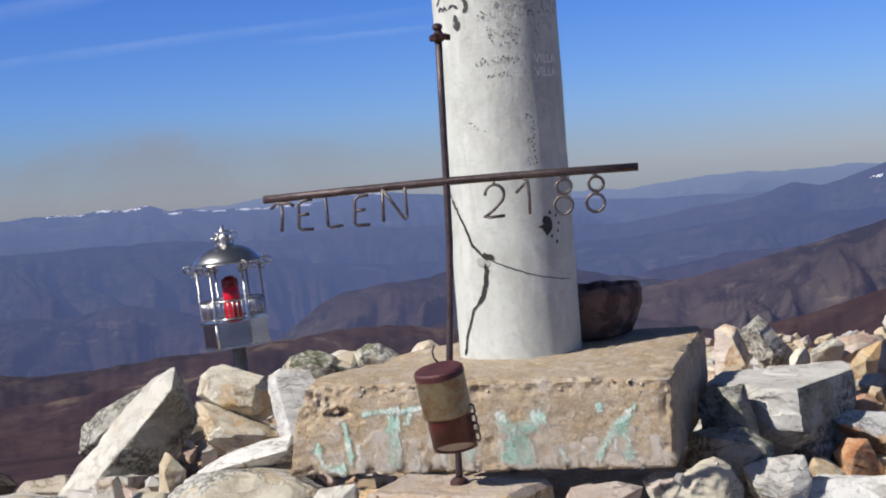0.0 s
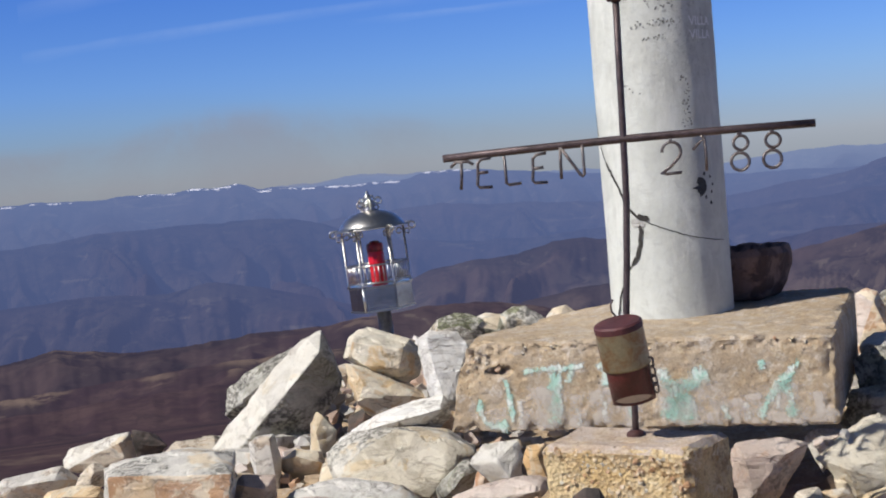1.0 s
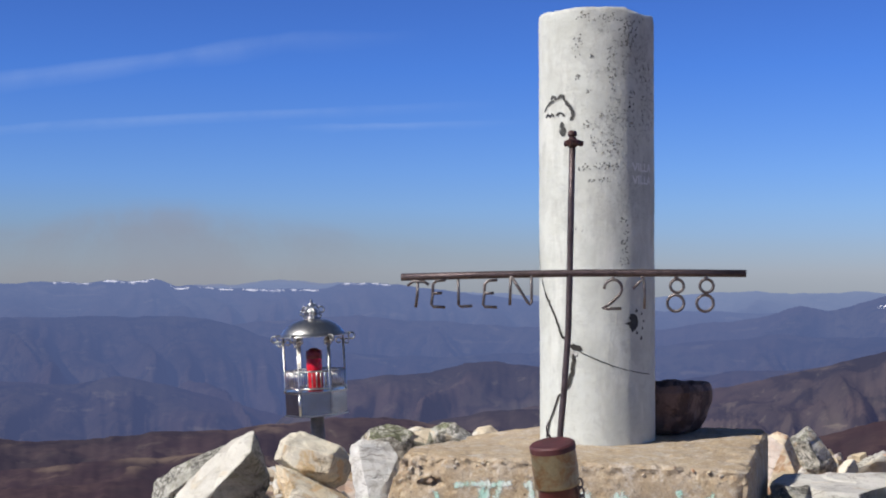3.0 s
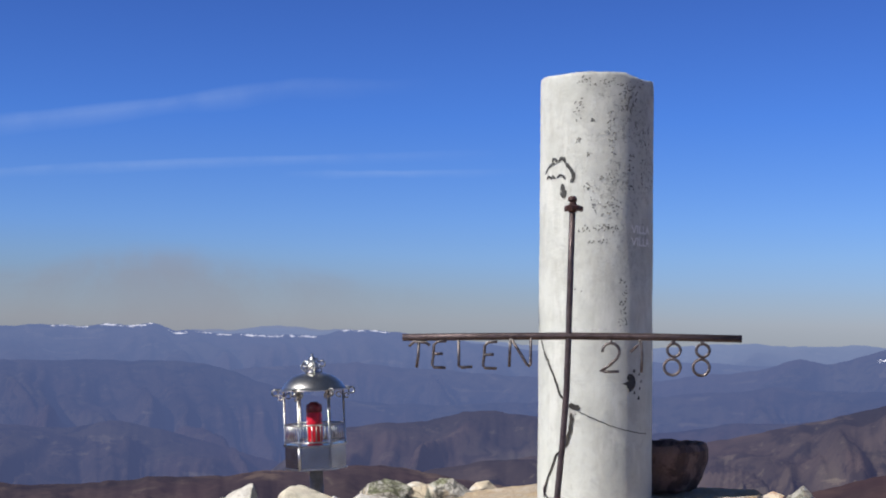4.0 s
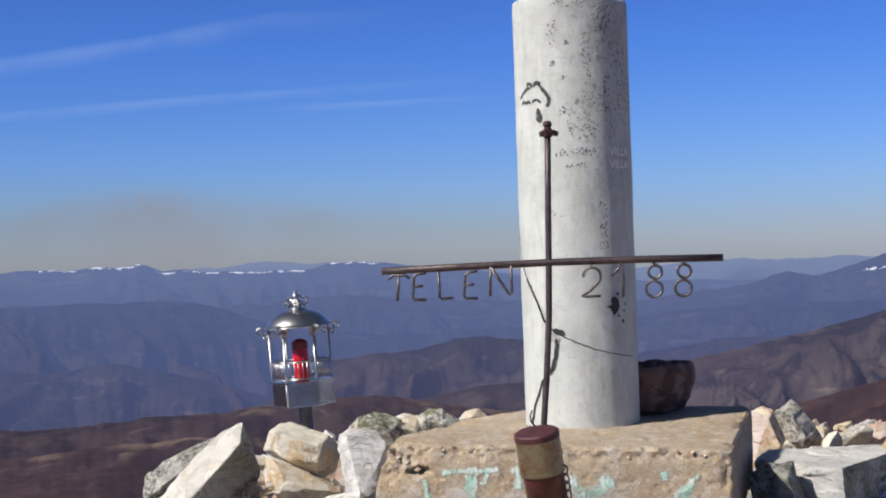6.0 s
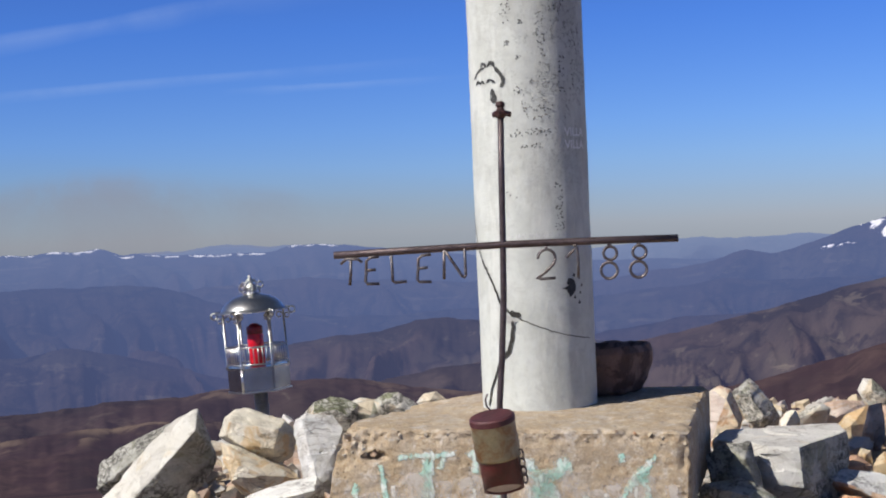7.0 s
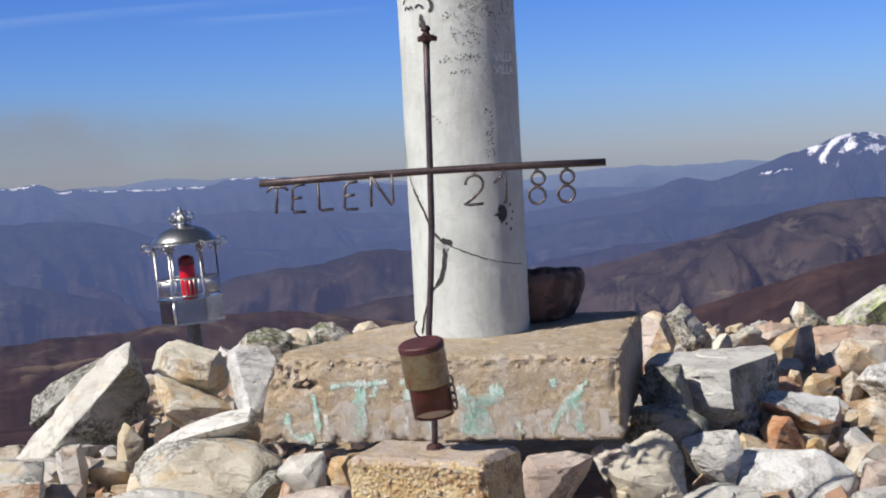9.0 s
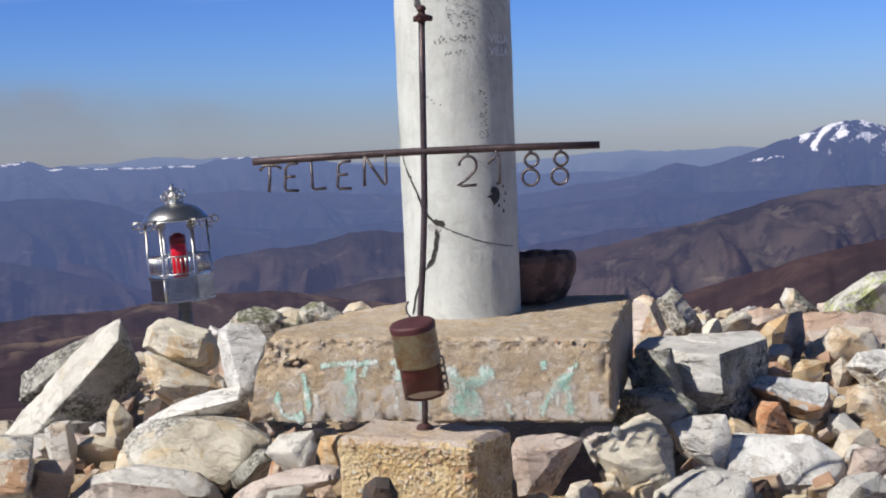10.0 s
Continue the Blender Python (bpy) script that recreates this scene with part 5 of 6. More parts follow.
def split_block(pts, size, at, mat, seed, label, flank=None, toward=(0.8, -0.25, -0.5), level=0.12, wear=1.0):
    """The block spanned by some corners, its edges knocked off and its faces broken."""
    bm = bmesh.new()
    vs = [bm.verts.new(p) for p in pts]
    bmesh.ops.convex_hull(bm, input=vs)
    bmesh.ops.delete(bm, geom=[v for v in bm.verts if not v.link_faces], context="VERTS")
    bmesh.ops.dissolve_limit(bm, angle_limit=radians(11), verts=bm.verts[:], edges=bm.edges[:])
    bm.normal_update()
    planes = [(f.normal.copy(), f.normal.dot(f.calc_center_median())) for f in bm.faces]
    bmesh.ops.triangulate(bm, faces=bm.faces[:])
    cell = max(0.0048, size * 0.017)
    for k in range(7):
        long = [e for e in bm.edges if e.calc_length() > cell * 1.7]
        if long:
            bmesh.ops.subdivide_edges(bm, edges=long, cuts=1)
            bmesh.ops.triangulate(bm, faces=bm.faces[:])
    bm.normal_update()
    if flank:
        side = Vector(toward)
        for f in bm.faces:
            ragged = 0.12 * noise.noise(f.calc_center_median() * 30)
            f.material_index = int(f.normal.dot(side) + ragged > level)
    worn(bm, planes, seed, size, wear)
    broken(bm, seed, size)
    crisp(bm, 22)
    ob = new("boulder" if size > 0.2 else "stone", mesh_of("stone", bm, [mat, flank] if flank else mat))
    ob.matrix_world = pose(*at)
    return tagged(ob, label, "rock", "loose summit rocks")


def worn(bm, planes, seed, size, wear):
    """Edges of a split block knocked off unevenly: sharp here, chipped or rounded there."""
    off = Vector((seed * 1.3, seed * 0.7, seed * 2.3))
    normals = np.array([n[:] for n, _ in planes])
    level = np.array([d for _, d in planes])
    co = np.array([v.co[:] for v in bm.verts])
    depth = level[None, :] - co @ normals.T
    reach = 0.040 * size * wear
    for v, row in zip(bm.verts, depth):
        order = np.argsort(row)[:3]
        p = v.co + off
        bite = 0.35 + 0.9 * noise.noise(p * (3.0 / size)) + 0.7 * noise.noise(p * (9.0 / size)) + 0.35 * noise.noise(p * (26.0 / size))
        bite = max(0.06, bite)
        shift = Vector((0, 0, 0))
        for k in order[1:]:
            gap = max(0.0, float(row[k]))
            near = max(0.0, 1 - gap / (reach * (0.35 + bite)))
            mid = Vector(normals[order[0]]) + Vector(normals[k])
            if near and mid.length > 0.1:
                shift -= mid.normalized() * (0.30 * reach * bite * near * near)
        v.co += shift


def broken(bm, seed, size):
    """Flat chips of two sizes, ledges along the bedding and a grainy skin over a block."""
    off = Vector((seed * 0.7, seed * 1.9, seed * 1.1))
    lay = Vector((0.9 * noise.noise((seed, 1.5, 2)), 0.6 * noise.noise((seed, 5.5, 2)), 1.0)).normalized()
    deep = 0.0060 * min(1.0, size * 3.6)
    pitch = 0.030 * min(1.0, 0.4 + size * 2)
    bm.normal_update()
    moves = []
    for v in bm.verts:
        p = v.co + off
        n = 0.10 * noise.noise(p * 24) + 0.12 * noise.noise(p * 70)
        for scale, share in ((2.2 / size + 4, 1.0), (6.0 / size + 12, 0.22)):
            q = (p + lay * p.dot(lay) * 0.9) * scale
            q += 0.25 * Vector((noise.noise(q), noise.noise(q + off), 0))
            mid = noise.voronoi(q)[1][0]
            r = noise.cell_vector(mid * 7.31)
            n += share * (0.55 * (r.x - 0.5) + (Vector((r.y, r.z, noise.cell(mid * 3.7))) - Vector((0.5, 0.5, 0.0))).dot(q - mid) * 1.2)
        # broken ends of the beds stand out in ledges on the faces that cut them
        s = p.dot(lay) / pitch + 0.7 * noise.noise(p * 7) + 0.3 * noise.noise(p * 21)
        k = math.floor(s)
        ledge = noise.noise((k * 3.7, p.x * 5, p.y * 5 + seed)) + 0.35 * (s - k)
        across = 1 - abs(v.normal.dot(lay))
        moves.append((v, v.normal * deep * (n + 0.6 * across * ledge)))
    for v, m in moves:
        v.co += m


# small rubble between the blocks
def scatter(count, seed, lo, hi, xs, ys, lift):
    rng = random.Random(seed)
    for n in range(count):
        x, y, w = rng.uniform(*xs), rng.uniform(*ys), rng.uniform(lo, hi)
        if -0.6 < x < 0.55 and -0.65 < y < 0.45 or -0.32 < x < 0.15 and -1.3 < y < -0.85:
            continue
        yield rng, n, x, y, w, ground_height(x, y) + lift * w


for rng, n, x, y, w, z in scatter(150, 11, 0.09, 0.2, (-1.7, 2.6), (-1.1, 2.9), 0.15):
    args = x, y, z, w, w * rng.uniform(0.6, 1.0), w * rng.uniform(0.4, 0.7), rng.choice((QUARTZ, QUARTZ, GREY, GREY, TAN, CREAM, PINK, RUST)), 300 + n, rng.uniform(0, 180), rng.uniform(-25, 25), 8
    if not (-1.2 < x < -0.85 and 0.15 < y < 0.75):      # the hollow beneath the leaning slab stays open
        stone(*args)

CHIPS = [broken_block(1.0, 0.8, 0.55, 900 + k, 7, 0.6, 0.004) for k in range(6)]
chip_data = []
for b in CHIPS:
    bmesh.ops.dissolve_limit(b, angle_limit=radians(25), verts=b.verts[:], edges=b.edges[:])
    bmesh.ops.triangulate(b, faces=b.faces[:])
    b.verts.index_update()
    chip_data.append((np.array([v.co[:] for v in b.verts]), [[v.index for v in f.verts] for f in b.faces]))
    b.free()


def rubble_material():
    """Chips of many colours: each loose piece takes its own."""
    mat, t, p, vec = begin("mixed_quartzite_chips", 0.85)
    geo = t.nodes.new("ShaderNodeNewGeometry")
    col = ramp_of(t, [(0.0, (0.62, 0.60, 0.56)), (0.25, (0.48, 0.46, 0.43)), (0.45, (0.50, 0.41, 0.30)), (0.6, (0.62, 0.52, 0.36)), (0.75, (0.42, 0.25, 0.15)), (0.88, (0.47, 0.37, 0.32)), (1.0, (0.7, 0.68, 0.65))], geo.outputs["Random Per Island"])
    col = mixed(t, 0.6, col, ramp_of(t, [(0.3, (0.45, 0.43, 0.4)), (0.65, (1.0, 1.0, 1.0))], noise_at(t, vec, 30, 7, 0.7)), "MULTIPLY")
    t.links.new(col, p.inputs["Base Color"])
    bumped(t, p, noise_at(t, vec, 90, 6, 0.7), 0.5, 0.01)
    return mat


verts, faces = [], []
for rng, n, x, y, w, z in scatter(3200, 23, 0.018, 0.075, (-1.8, 3.0), (-1.5, 3.1), 0.2):
    co, fs = chip_data[n % 6]
    turn = np.array(Euler((rng.uniform(-0.6, 0.6), rng.uniform(-0.6, 0.6), rng.uniform(0, 6.28))).to_matrix())
    base = len(verts)
    verts += ((co * w) @ turn.T + (x, y, z + 0.03 * rng.random())).tolist()
    faces += [[i + base for i in f] for f in fs]
wide = random.Random(61)
for n in range(3000):      # thinning out over the rest of the summit
    x, y, w = wide.gauss(0.4, 2.6), wide.gauss(0.3, 2.6), wide.uniform(0.02, 0.09)
    if -1.8 < x < 3.0 and -1.5 < y < 3.1:
        continue
    co, fs = chip_data[n % 6]
    turn = np.array(Euler((wide.uniform(-0.6, 0.6), wide.uniform(-0.6, 0.6), wide.uniform(0, 6.28))).to_matrix())
    base = len(verts)
    verts += ((co * w) @ turn.T + (x, y, ground_height(x, y) + 0.2 * w)).tolist()
    faces += [[i + base for i in f] for f in fs]
me = bpy.data.meshes.new("rubble")
me.from_pydata(verts, [], faces)
me.materials.append(rubble_material())
tagged(new("rubble", me), "small mixed quartzite chips and gravel between the rocks", "rubble", kind="stuff")

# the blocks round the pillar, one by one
hewn((-1.193, 0.68, -0.277), ((-0.288, -0.170), (-0.183, -0.048), (-0.088, 0.047), (0.007, 0.150), (0.071, 0.197), (0.120, 0.209), (0.132, 0.180), (0.134, 0.145), (0.170, 0.072), (0.172, 0.040), (0.142, -0.016), (0.083, -0.058), (0.016, -0.145), (-0.049, -0.188), (-0.175, -0.210), (-0.264, -0.206)), ((0.136, 0.155, 0.42), (0.095, 0.111, 0.45), (-0.006, 0.010, 0.45), (-0.098, -0.082, 0.45), (-0.154, -0.150, 0.45), (-0.203, -0.183, 0.3)), 0.26, CLEAN, 101, "long white quartzite slab leaning aslant, dark lichen on one side", LICHEN_AND_SHADE)
hewn((-1.378, 0.95, -0.273), ((-0.105, -0.050), (-0.099, -0.003), (-0.026, 0.051), (0.099, 0.097), (0.148, 0.129), (0.114, 0.036), (0.034, -0.055), (-0.064, -0.118), (-0.100, -0.088)), ((-0.010, -0.018, 0.45), (0.067, 0.035, 0.45)), 0.22, LICHEN_AND_SHADE, 102, "grey lichen-covered block behind a leaning slab")
hewn((-0.858, 0.56, -0.126), ((-0.131, -0.023), (-0.102, 0.041), (-0.073, 0.066), (-0.035, 0.068), (0.025, 0.054), (0.087, 0.029), (0.120, -0.022), (0.104, -0.062), (0.046, -0.094), (-0.042, -0.056)), ((-0.070, 0.041, 0.5), (0.078, 0.010, 0.5), (0.063, -0.043, 0.5), (-0.027, -0.036, 0.5), (-0.087, -0.003, 0.4)), 0.2, PALE, 103, "cream-coloured broken quartzite block perched on another", CREAM, (0.2, -1.0, -0.1), 0.62, 0.5)
hewn((-0.852, 0.45, -0.230), ((-0.107, 0.085), (-0.050, 0.062), (-0.025, 0.063), (0.048, 0.016), (0.135, -0.026), (0.124, -0.051), (0.052, -0.073), (-0.012, -0.066), (-0.067, -0.035), (-0.097, 0.025)), ((-0.062, 0.082, 0.35), (-0.047, -0.009, 0.5), (-0.025, 0.036, 0.5), (0.040, -0.001, 0.45)), 0.21, CREAM, 104, "ochre wedge of quartzite under a cream block", OCHRE, (-0.6, -0.75, -0.2), 0.72, 0.5)
hewn((-0.630, 0.25, -0.136), ((-0.069, 0.034), (-0.062, 0.078), (-0.030, 0.094), (0.045, 0.084), (0.074, 0.045), (0.088, -0.020), (0.061, -0.115), (-0.002, -0.105), (-0.045, -0.085), (-0.052, -0.015)), ((-0.038, 0.082, 0.25), (0.008, -0.095, 0.55), (-0.016, 0.0, 0.42), (0.055, 0.0, 0.27), (0.05, -0.095, 0.36)), 0.14, WHITE, 105, "upright white and grey quartzite leaning on the concrete slab", SPECKLED, (0.75, -0.65, 0.0), 0.45, 0.5)
hewn((-0.612, 0.42, -0.070), ((-0.092, -0.038), (-0.078, 0.012), (-0.048, 0.042), (-0.005, 0.052), (0.045, 0.044), (0.082, 0.030), (0.088, -0.030), (0.02, -0.055), (-0.06, -0.058)), ((-0.045, 0.012, 0.45), (0.02, 0.022, 0.45), (0.055, 0.004, 0.45), (-0.02, -0.03, 0.5)), 0.13, QUARTZ, 106, "mossy grey boulder behind the concrete slab", MOSS, (-0.1, -0.3, 0.95), 0.80, 0.35)
hewn((-0.515, 0.45, -0.072), ((-0.065, -0.045), (-0.052, 0.030), (-0.018, 0.046), (0.028, 0.040), (0.056, 0.016), (0.070, -0.045)), ((-0.022, 0.012, 0.45), (0.022, 0.0, 0.45)), 0.12, QUARTZ, 178, "pale lichened stone between mossy ones", LICHEN_AND_SHADE)
hewn((-0.428, 0.46, -0.062), ((-0.082, -0.040), (-0.060, 0.026), (-0.026, 0.048), (0.012, 0.050), (0.040, 0.026), (0.058, 0.018), (0.086, -0.010), (0.094, -0.034), (0.0, -0.055)), ((-0.030, 0.020, 0.45), (0.020, 0.010, 0.45), (0.056, -0.012, 0.4)), 0.13, QUARTZ, 179, "white jagged stone with green moss on top", MOSS, (-0.6, 0.0, 0.8), 0.70, 0.35)
hewn((-0.380, 1.3, -0.139), ((-0.056, -0.008), (-0.029, 0.021), (0.015, 0.029), (0.058, -0.007), (0.012, -0.035)), ((-0.002, 0.006, 0.45),), 0.11, QUARTZ, 107, "small white jagged stone on the summit rim")
hewn((-0.691, -0.08, -0.325), ((-0.200, 0.034), (-0.184, 0.048), (-0.139, 0.069), (-0.068, 0.081), (-0.016, 0.082), (0.064, 0.066), (0.122, 0.052), (0.176, 0.016), (0.185, -0.003), (0.140, -0.016), (0.087, -0.059), (0.068, -0.080), (0.052, -0.105), (-0.003, -0.078), (-0.090, -0.059), (-0.193, -0.048)), ((-0.146, -0.013, 0.45), (-0.055, -0.024, 0.55), (-0.110, 0.039, 0.3), (0.006, 0.025, 0.32), (0.128, 0.001, 0.2), (0.029, -0.041, 0.55), (0.079, -0.066, 0.5), (0.105, -0.033, 0.42)), 0.3, QUARTZ, 108, "broad pale quartzite boulder with yellowish flank", PALE, (0.35, -0.93, 0.0), 0.42, 0.35)
hewn((-0.736, 0.1, -0.255), ((-0.170, -0.043), (-0.135, -0.021), (-0.074, 0.008), (-0.012, 0.029), (0.051, 0.047), (0.121, 0.058), (0.142, 0.031), (0.138, 0.000), (0.077, -0.036), (-0.015, -0.028), (-0.124, -0.045)), ((-0.062, -0.007, 0.45), (0.061, 0.023, 0.45), (0.122, 0.032, 0.45)), 0.15, VEINED, 109, "bright white flat quartzite beside the concrete slab", wear=0.6)
hewn((-1.016, 0.36, -0.348), ((-0.043, -0.045), (-0.030, 0.048), (-0.012, 0.083), (0.008, 0.070), (0.042, 0.028), (0.034, -0.030), (0.014, -0.080), (-0.020, -0.072)), ((-0.008, 0.030, 0.4), (0.004, -0.040, 0.45)), 0.09, PALE, 110, "small upright pale pointed stone", wear=0.5)
hewn((-1.127, 0.14, -0.340), ((-0.041, 0.036), (-0.013, 0.056), (0.029, 0.057), (0.050, -0.014), (0.042, -0.065), (-0.028, -0.059), (-0.038, -0.011)), ((-0.009, 0.049, 0.45), (-0.011, -0.042, 0.45), (0.040, -0.048, 0.45), (0.032, 0.055, 0.45)), 0.1, GREY, 111, "small upright pale grey stump of stone")
hewn((-0.980, -0.45, -0.306), ((-0.052, 0.024), (-0.024, 0.043), (0.048, 0.033), (0.055, -0.007), (0.023, -0.049), (-0.050, -0.044)), ((-0.004, 0.027, 0.45), (0.041, 0.018, 0.45)), 0.11, PINK, 112, "pinkish and dark broken stone")
hewn((-1.024, 0.2, -0.386), ((-0.083, 0.020), (-0.033, 0.047), (0.029, 0.036), (0.077, -0.018), (0.064, -0.049), (-0.054, -0.037)), ((-0.009, 0.040, 0.45), (0.053, 0.022, 0.45)), 0.15, CREAM, 113, "low pale arched stone")
hewn((-0.762, -0.4, -0.352), ((-0.196, -0.013), (-0.132, 0.039), (-0.050, 0.054), (0.051, 0.049), (0.117, 0.033), (0.162, -0.005), (0.174, -0.040), (0.045, -0.063), (-0.171, -0.055)), ((-0.080, 0.032, 0.45), (0.066, 0.010, 0.5), (0.144, -0.004, 0.5)), 0.17, WHITE, 114, "flat pale quartzite slab lying on rubble")
hewn((-0.523, -0.25, -0.338), ((-0.075, -0.035), (-0.052, -0.005), (-0.008, 0.033), (0.017, 0.039), (0.051, 0.031), (0.059, 0.019), (0.032, -0.011), (0.017, -0.032), (-0.040, -0.041)), ((0.006, 0.011, 0.45), (-0.016, -0.016, 0.45)), 0.13, LICHEN_AND_SHADE, 115, "dark greenish lichened stone")
hewn((-0.450, -0.4, -0.314), ((-0.033, -0.025), (-0.019, 0.013), (-0.005, 0.033), (0.012, 0.028), (0.034, -0.003), (0.026, -0.019), (-0.015, -0.028)), ((0.005, 0.014, 0.45),), 0.08, RUST, 116, "small reddish stone among loose rubble")
hewn((-0.400, -0.46, -0.263), ((-0.073, 0.002), (-0.038, 0.044), (0.041, 0.049), (0.049, 0.011), (0.044, -0.042), (0.004, -0.051), (-0.027, -0.013)), ((-0.007, 0.012, 0.45), (0.024, -0.026, 0.45)), 0.12, CLEAN, 117, "pale smooth quartzite beneath the concrete slab")
hewn((-0.369, -0.8, -0.253), ((-0.135, -0.028), (-0.080, 0.006), (0.004, 0.025), (0.052, 0.035), (0.099, 0.029), (0.104, 0.005), (0.085, -0.014), (-0.022, -0.023), (-0.106, -0.035)), ((-0.050, 0.000, 0.45), (0.079, 0.010, 0.45)), 0.11, PINK, 118, "pinkish flat quartzite beside the pebbly footing")
hewn((-0.359, -0.95, -0.254), ((-0.057, -0.021), (-0.040, 0.020), (0.028, 0.021), (0.038, 0.004), (0.031, -0.024)), ((-0.024, 0.020, 0.45), (0.026, 0.018, 0.45)), 0.08, CLEAN, 119, "small white stone near the pebbly footing")
hewn((0.606, 1.0, -0.166), ((-0.056, -0.072), (-0.048, 0.060), (-0.011, 0.074), (0.023, 0.061), (0.061, -0.038), (0.032, -0.085)), ((0.000, 0.036, 0.45), (0.035, -0.049, 0.45)), 0.12, PINK, 120, "orange-edged cream quartzite behind the concrete slab", STREAKED, (0.5, -0.85, 0.1), 0.45, 0.5)
hewn((0.734, 1.17, -0.167), ((-0.084, 0.028), (-0.050, 0.056), (-0.017, 0.079), (-0.002, 0.064), (0.021, 0.034), (0.045, 0.004), (0.082, -0.056), (0.062, -0.089), (-0.006, -0.090), (-0.053, -0.031)), ((-0.028, 0.024, 0.45), (0.014, -0.045, 0.45)), 0.15, QUARTZ, 121, "jagged lichened stone on the summit rim", LICHEN_AND_SHADE, (-0.35, -0.1, 0.95), 0.55, 0.4)
hewn((1.457, 2.57, -0.329), ((-0.066, 0.007), (-0.048, 0.066), (-0.013, 0.062), (0.051, 0.012), (0.102, -0.042), (0.021, -0.067), (-0.060, -0.022)), ((-0.030, 0.023, 0.45), (0.030, -0.015, 0.4)), 0.16, LICHEN_AND_SHADE, 122, "pointed grey stone on the summit rim", QUARTZ, (-0.9, -0.3, 0.2), 0.3, 0.4)
hewn((1.738, 2.3, -0.291), ((-0.250, -0.067), (-0.129, 0.060), (-0.022, 0.115), (0.109, 0.122), (0.225, 0.010), (0.199, -0.132), (-0.132, -0.108)), ((-0.136, 0.006, 0.45), (-0.031, 0.079, 0.45)), 0.34, YELLOW_LICHEN, 123, "boulder with yellow-green lichen on the summit rim")
# the darker material on its right face stands in for shade
split_block(((-0.108, 0.020, 0.055), (-0.036, 0.000, 0.055), (0.143, 0.420, 0.053), (0.145, 0.300, 0.046), (-0.165, 0.355, 0.055), (-0.226, 0.180, 0.052), (-0.095, 0.005, -0.035), (-0.030, -0.005, -0.045), (-0.05, 0.15, -0.15), (0.150, 0.300, -0.17), (0.150, 0.430, -0.17), (-0.17, 0.36, -0.17), (-0.20, 0.20, -0.15)), 0.38, (0.67, -0.18, -0.17), SMOOTH, 124, "big grey flat-topped quartzite block", LICHEN_AND_SHADE, (0.9, -0.42, 0.0), 0.45, 0.5)
# this block and the next are darkened by material for the slab's shade
hewn((0.478, -0.20, -0.147), ((-0.076, 0.020), (-0.029, 0.054), (0.036, 0.052), (0.054, -0.014), (0.062, -0.059), (-0.060, -0.080)), ((0.012, 0.024, 0.4),), 0.12, LICHEN_AND_SHADE, 125, "brownish grey block in the shade of the concrete slab", wear=0.5)
hewn((0.478, -0.30, -0.222), ((-0.125, -0.029), (-0.095, 0.045), (0.005, 0.058), (0.080, 0.005), (0.082, -0.058), (-0.033, -0.100), (-0.105, -0.095)), ((-0.039, 0.036, 0.4), (0.053, 0.012, 0.4)), 0.16, LICHEN_AND_SHADE, 126, "grey block in the shade of the concrete slab", wear=0.5)
hewn((1.022, 0.98, -0.224), ((-0.057, -0.027), (-0.022, 0.028), (0.043, 0.054), (0.051, -0.003), (-0.015, -0.051)), ((-0.024, -0.003, 0.45),), 0.11, OCHRE, 127, "yellowish quartzite block among loose rubble")
hewn((1.057, 0.85, -0.220), ((-0.041, -0.033), (-0.020, 0.067), (0.025, 0.074), (0.032, -0.018), (0.004, -0.090)), ((-0.020, 0.035, 0.45),), 0.08, PINK, 128, "pinkish grey block beside a yellowish one")
hewn((1.030, 1.2, -0.207), ((-0.083, -0.024), (-0.062, 0.020), (-0.003, 0.032), (0.074, 0.021), (0.089, -0.011), (-0.015, -0.037)), ((-0.015, -0.015, 0.45),), 0.11, PINK, 129, "flat pinkish stone on the summit rim")
hewn((1.312, 1.2, -0.261), ((-0.169, 0.031), (-0.149, 0.064), (-0.052, 0.066), (0.122, 0.048), (0.238, -0.004), (0.198, -0.081), (-0.055, -0.056), (-0.133, -0.068)), ((-0.135, -0.031, 0.45), (0.132, -0.041, 0.45)), 0.21, PINK, 130, "long pinkish quartzite boulder")
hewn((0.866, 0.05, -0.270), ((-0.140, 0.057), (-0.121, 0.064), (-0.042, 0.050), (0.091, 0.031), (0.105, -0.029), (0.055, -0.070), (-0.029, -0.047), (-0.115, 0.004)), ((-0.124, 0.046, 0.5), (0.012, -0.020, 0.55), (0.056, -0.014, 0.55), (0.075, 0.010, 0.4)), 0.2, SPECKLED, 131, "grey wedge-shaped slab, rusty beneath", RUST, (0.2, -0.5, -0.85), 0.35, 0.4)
hewn((0.858, 0.32, -0.258), ((-0.099, -0.023), (-0.030, 0.027), (0.027, 0.037), (0.069, 0.003), (0.033, -0.044)), ((-0.010, 0.013, 0.45),), 0.13, RUST, 132, "rust-brown stone among loose rubble")
hewn((0.986, 0.4, -0.264), ((-0.048, -0.004), (-0.011, 0.036), (0.060, 0.025), (0.028, -0.032), (-0.029, -0.025)), ((-0.023, 0.011, 0.45),), 0.11, OCHRE, 133, "yellow-ochre stone among loose rubble")
hewn((1.195, 0.4, -0.282), ((-0.099, 0.025), (-0.064, 0.069), (0.004, 0.070), (0.073, 0.061), (0.135, 0.025), (0.150, -0.07), (0.060, -0.112), (-0.032, -0.030)), ((-0.062, 0.040, 0.45), (0.040, 0.035, 0.5), (0.051, -0.060, 0.45), (0.10, -0.03, 0.45)), 0.2, VEINED, 134, "large white veined quartzite boulder", wear=0.5)
